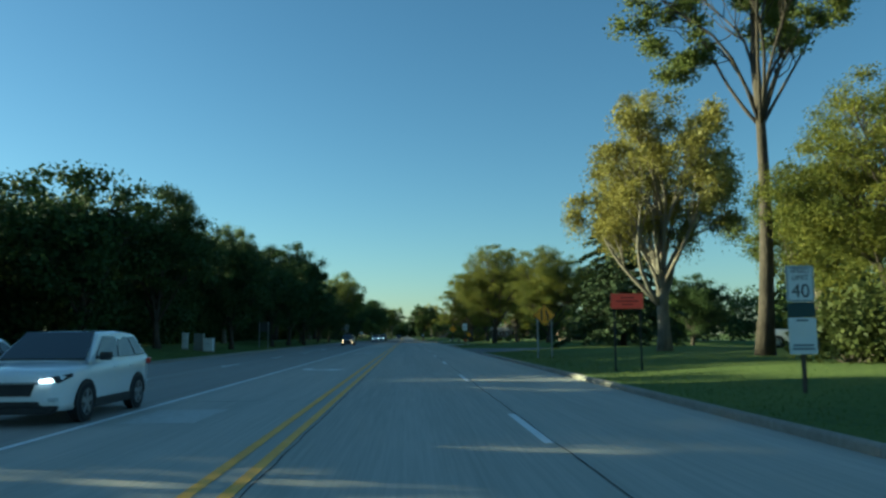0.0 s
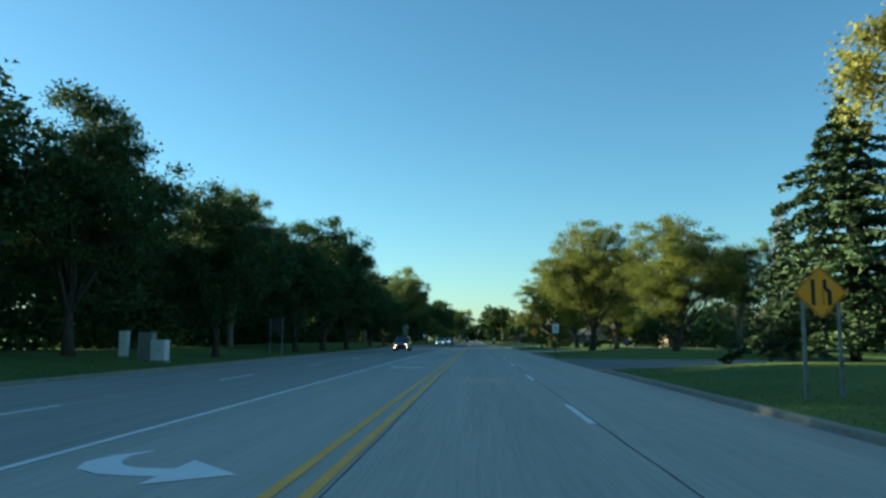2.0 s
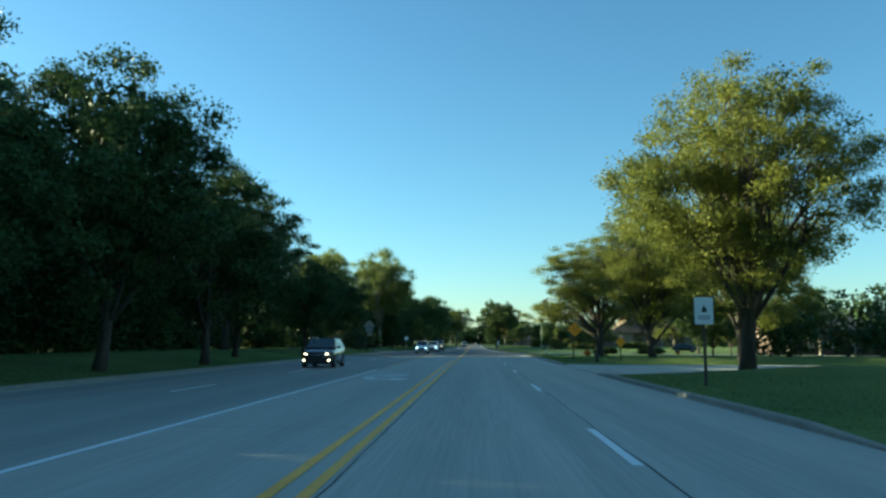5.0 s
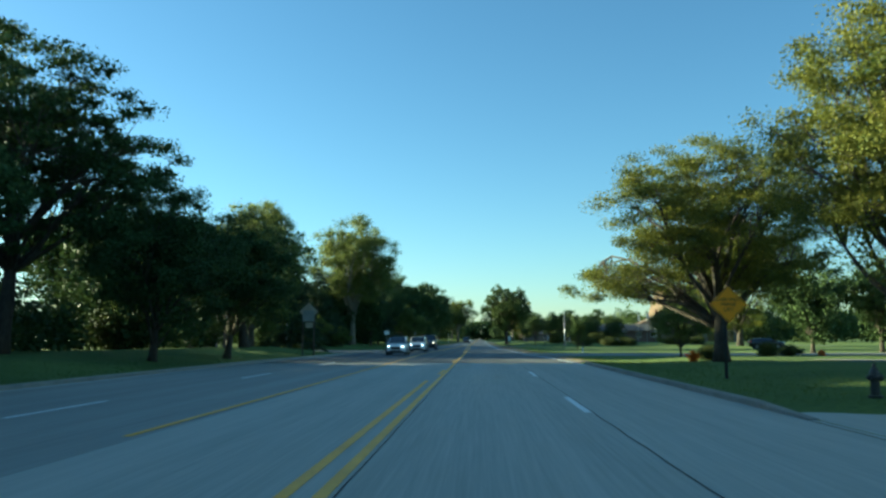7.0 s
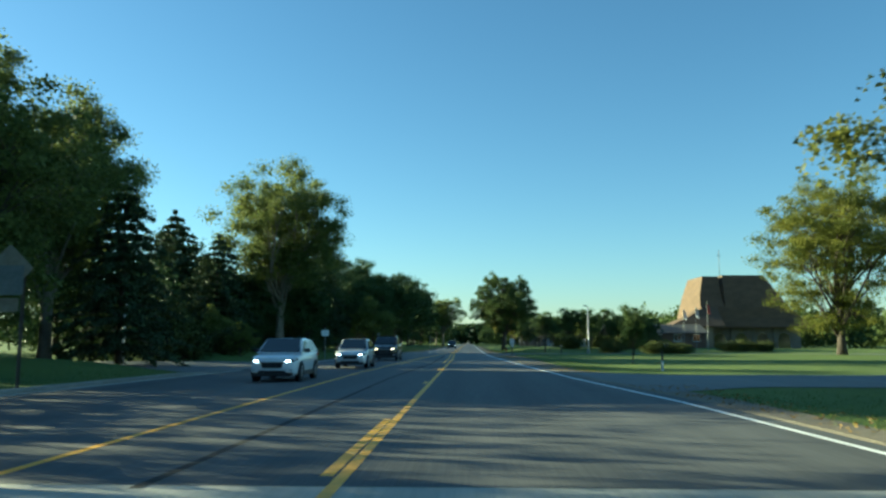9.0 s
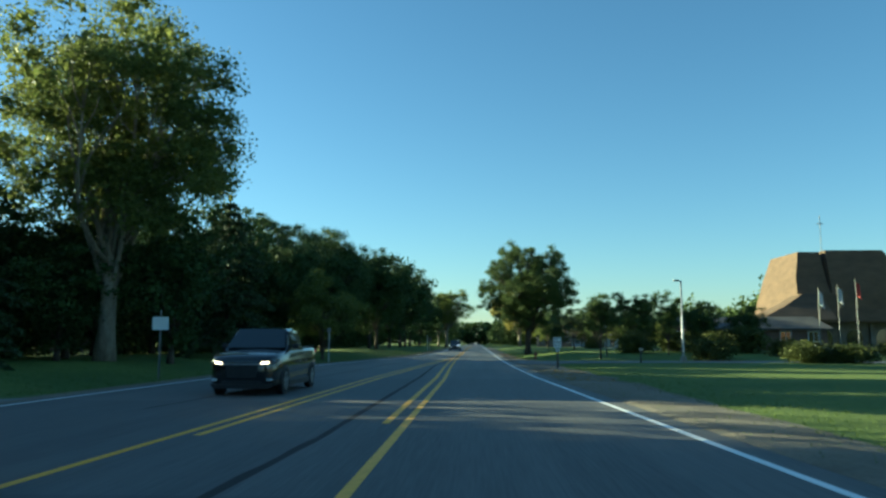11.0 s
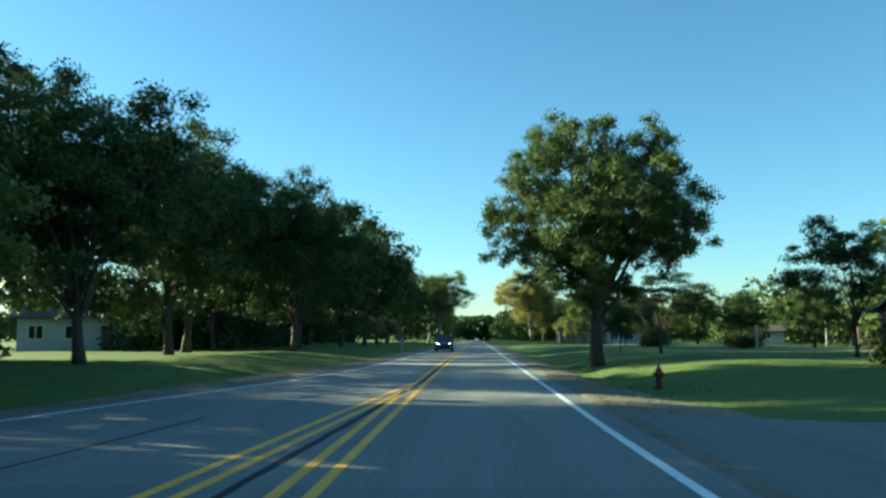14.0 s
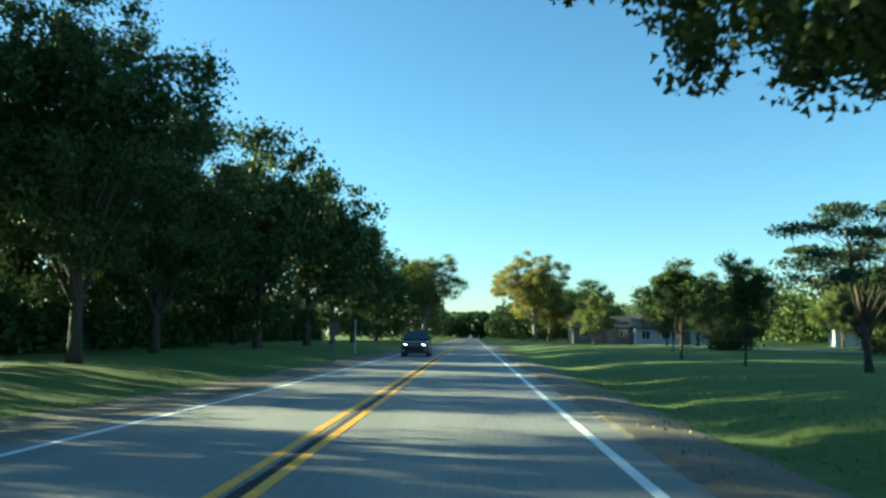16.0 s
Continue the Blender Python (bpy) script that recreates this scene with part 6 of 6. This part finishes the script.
    A, B = (wb * 0.90, y0 + 0.06, beltz + 0.015), (wr * 0.90, y1 - 0.02, roof_z - 0.045)
    quad("windscreen", [(-A[0], A[1], A[2]), A, B, (-B[0], B[1], B[2])], M_GLASS, (0, -1, 1))
    C, D = (wb * 0.86, y3 - 0.05, beltz + 0.12), (wr * 0.86, y2 + 0.04, roof_z - 0.10)
    quad("rear_window", [(-C[0], C[1], C[2]), C, D, (-D[0], D[1], D[2])], M_GLASS, (0, 1, 0.4))
    for sgn in (-1, 1):
        lo0, hi0 = (sgn * wb, y0 + 0.30, beltz + 0.03), (sgn * wr * 1.015, y1 + 0.12, roof_z - 0.10)
        lo1, hi1 = (sgn * wb, y3 - 0.28, beltz + 0.06), (sgn * wr * 1.0, y2 - 0.06, roof_z - 0.12)
        cuts = [0.0, 0.40, 0.43, 0.76, 0.79, 1.0] if not pickup else [0.0, 0.52, 0.55, 1.0]
        for i in range(0, len(cuts), 2):
            q = [mixp(lo0, lo1, cuts[i]), mixp(lo0, lo1, cuts[i + 1]), mixp(hi0, hi1, cuts[i + 1]), mixp(hi0, hi1, cuts[i])]
            quad("side_window", q, M_GLASS, (sgn, 0, 0.3))
        mir = part("mirror", boxed(sgn * hw * 1.0 - 0.02 if sgn > 0 else -hw - 0.20, sgn * hw + 0.20 if sgn > 0 else -hw + 0.02, y0 + 0.42, y0 + 0.56, beltz - 0.0, beltz + 0.16, bevel=0.04), M_CLAD, root)
        # wheel arches and sill
        for wy in (-base / 2, base / 2):
            bm = bmesh.new()
            n = 14
            vs = []
            for k in range(n + 1):
                a = math.pi * k / n
                vs.append([bm.verts.new((sgn * (hw * 0.90 + dx), wy + q * math.cos(a), r + q * math.sin(a) - 0.03)) for dx, q in ((0.0, r + 0.09), (0.115, r + 0.09), (0.115, r + 0.02), (0.0, r + 0.02))])
            for k in range(n):
                for j in range(4):
                    bm.faces.new((vs[k][j], vs[k][(j + 1) % 4], vs[k + 1][(j + 1) % 4], vs[k + 1][j]))
            bmesh.ops.recalc_face_normals(bm, faces=bm.faces[:])
            part("wheel_arch", bm, M_CLAD, root)
            bm = bmesh.new()
            bmesh.ops.create_cone(bm, cap_ends=True, segments=24, radius1=r + 0.05, radius2=r + 0.05, depth=0.012, matrix=Matrix.Translation((sgn * (hw + 0.004), wy, r)) @ Matrix.Rotation(radians(90), 4, "Y"))
            part("wheel_well", bm, M_CLAD, root)
            wheel(root, sgn * (hw - 0.085), wy, r, 0.23, sgn)
        part("sill", boxed(min(sgn * hw * 0.90, sgn * (hw + 0.012)), max(sgn * hw * 0.90, sgn * (hw + 0.012)), -base / 2 + r + 0.06, base / 2 - r - 0.06, clear - 0.02, clear + 0.16, bevel=0.02), M_CLAD, root)
        for yy in (-0.05, 0.85):
            part("door_handle", boxed(min(sgn * hw, sgn * (hw + 0.03)), max(sgn * hw, sgn * (hw + 0.03)), yy, yy + 0.2, 0.93, 0.965, bevel=0.008), paint if not dark else M_RIM, root)
        # lamps
        z0 = 0.74 * hood
        lens = [(0.52, -0.012, 0.0), (0.52, -0.004, 0.085), (0.80, 0.06, 0.125), (0.97, 0.40, 0.165), (0.985, 0.40, 0.11), (0.88, 0.09, 0.01)]
        front = [Vector((sgn * hw * q, f + d, z0 + z)) for q, d, z in lens]
        back = [Vector((p.x * 0.88, p.y + 0.10, p.z)) for p in front]
        k = len(lens)
        hl = mesh_ob("headlight", front + back, [tuple(range(k))[::sgn], tuple(range(k, 2 * k))[::-sgn]] + [(i, i + k, (i + 1) % k + k, (i + 1) % k)[::sgn] for i in range(k)], M_CLAD if lit_on else M_LENS, root)
        if lit_on:
            glow = [(0.56, -0.03, 0.022), (0.56, -0.026, 0.075), (0.74, 0.01, 0.095), (0.78, 0.02, 0.04)]
            front = [Vector((sgn * hw * q, f + d, z0 + z)) for q, d, z in glow]
            back = [p + Vector((0, 0.08, 0)) for p in front]
            mesh_ob("bulb", front + back, [(0, 1, 2, 3)[::sgn], (4, 5, 6, 7)[::-sgn]] + [(i, i + 4, (i + 1) % 4 + 4, (i + 1) % 4)[::sgn] for i in range(4)], lamp, hl, "glowing headlight projector")
        part("fog_light", boxed(min(sgn * hw * 0.70, sgn * hw * 0.86), max(sgn * hw * 0.70, sgn * hw * 0.86), f + 0.0, f + 0.20, 0.43, 0.50, bevel=0.03), lamp if fog else M_LENS, root)
        part("tail_light", boxed(min(sgn * hw * 0.70, sgn * hw * 0.97), max(sgn * hw * 0.70, sgn * hw * 0.97), b - 0.26, b + 0.015, beltz - 0.16, beltz - 0.02, bevel=0.03), M_TAIL, root)
    def slab(nm, half_low, half_high, z_low, z_high, depth, mat, bevel=0.02):
        bm = boxed(-1, 1, f - depth, f + 0.14, z_low, z_high)
        for v in bm.verts:
            v.co.x *= half_low if v.co.z < (z_low + z_high) / 2 else half_high
        bmesh.ops.bevel(bm, geom=bm.edges[:], offset=bevel, segments=2, affect="EDGES")
        return part(nm, bm, mat, root)

    grille = slab("grille", hw * 0.42, hw * 0.52, 0.50, 0.80 * hood, 0.025, M_CLAD, 0.03)
    part("grille_bar", boxed(-hw * 0.55, hw * 0.55, f - 0.045, f - 0.02, 0.735 * hood, 0.765 * hood, bevel=0.008), M_RIM, grille)
    slab("lower_grille", hw * 0.60, hw * 0.56, 0.34, 0.46, 0.015, M_CLAD)
    slab("bumper", hw * 0.80, hw * 0.90, 0.22, 0.36, 0.03, M_CLAD, 0.03)
    if pickup:
        part("cargo_bed", boxed(-hw * 0.86, hw * 0.86, f + 3.7, b - 0.1, beltz + 0.03, beltz + 0.075, bevel=0.01), M_CLAD, root)
    elif rails:
        for sgn in (-1, 1):
            tube_ob("roof_rail", [(sgn * wr * 0.88, y1 + 0.15, roof_z - 0.02), (sgn * wr * 0.9, y1 + 0.25, roof_z + 0.045), (sgn * wr * 0.9, y2 - 0.2, roof_z + 0.04), (sgn * wr * 0.88, y2 - 0.08, roof_z - 0.03)], 0.018, M_RIM, root, 6)
    return root


suv("white_suv", -4.95, 16.2, 0, M_CAR_WHITE, "white compact SUV with headlights on")
suv("white_sedan", -8.9, 18.4, 0, M_CAR_SILVER, "white car half hidden behind another", H=1.55)
suv("plum_suv", -7.7, 126.0, 0, M_CAR_PLUM, "dark plum SUV with headlights on", L=4.82, W=1.94, H=1.76, base=2.92, r=0.38, lamp=M_HEADLIGHT_WARM, dark=True, hood=1.05, rails=True, fog=True)
suv("white_suv", -5.85, 188.4, 0, M_CAR_WHITE, "white compact SUV with headlights on")
suv("pearl_suv", -5.2, 203.5, 0, M_CAR_SILVER, "pearl white SUV with headlights on", H=1.68)
suv("pickup_truck", -5.2, 222.0, 0, M_CAR_BLACK, "black pickup truck with headlights on", L=5.8, W=2.02, H=1.95, base=3.68, r=0.40, lamp=M_HEADLIGHT_WARM, pickup=True, dark=True, hood=1.2)
suv("grey_van", -2.3, 336.0, 0, M_CAR_BLACK, "dark grey van with headlights on", L=4.9, W=1.95, H=1.85, base=2.95, dark=True, hood=1.08)
suv("parked_pickup", 28.6, 51.0, 60, M_CAR_WHITE, "white pickup truck parked behind the trees", L=5.6, W=1.98, H=1.85, base=3.5, r=0.39, pickup=True, hood=1.12, lit_on=False)
suv("parked_car", 41.0, 226.0, 80, M_CAR_BLACK, "dark car parked by the brick houses", H=1.5, lit_on=False)
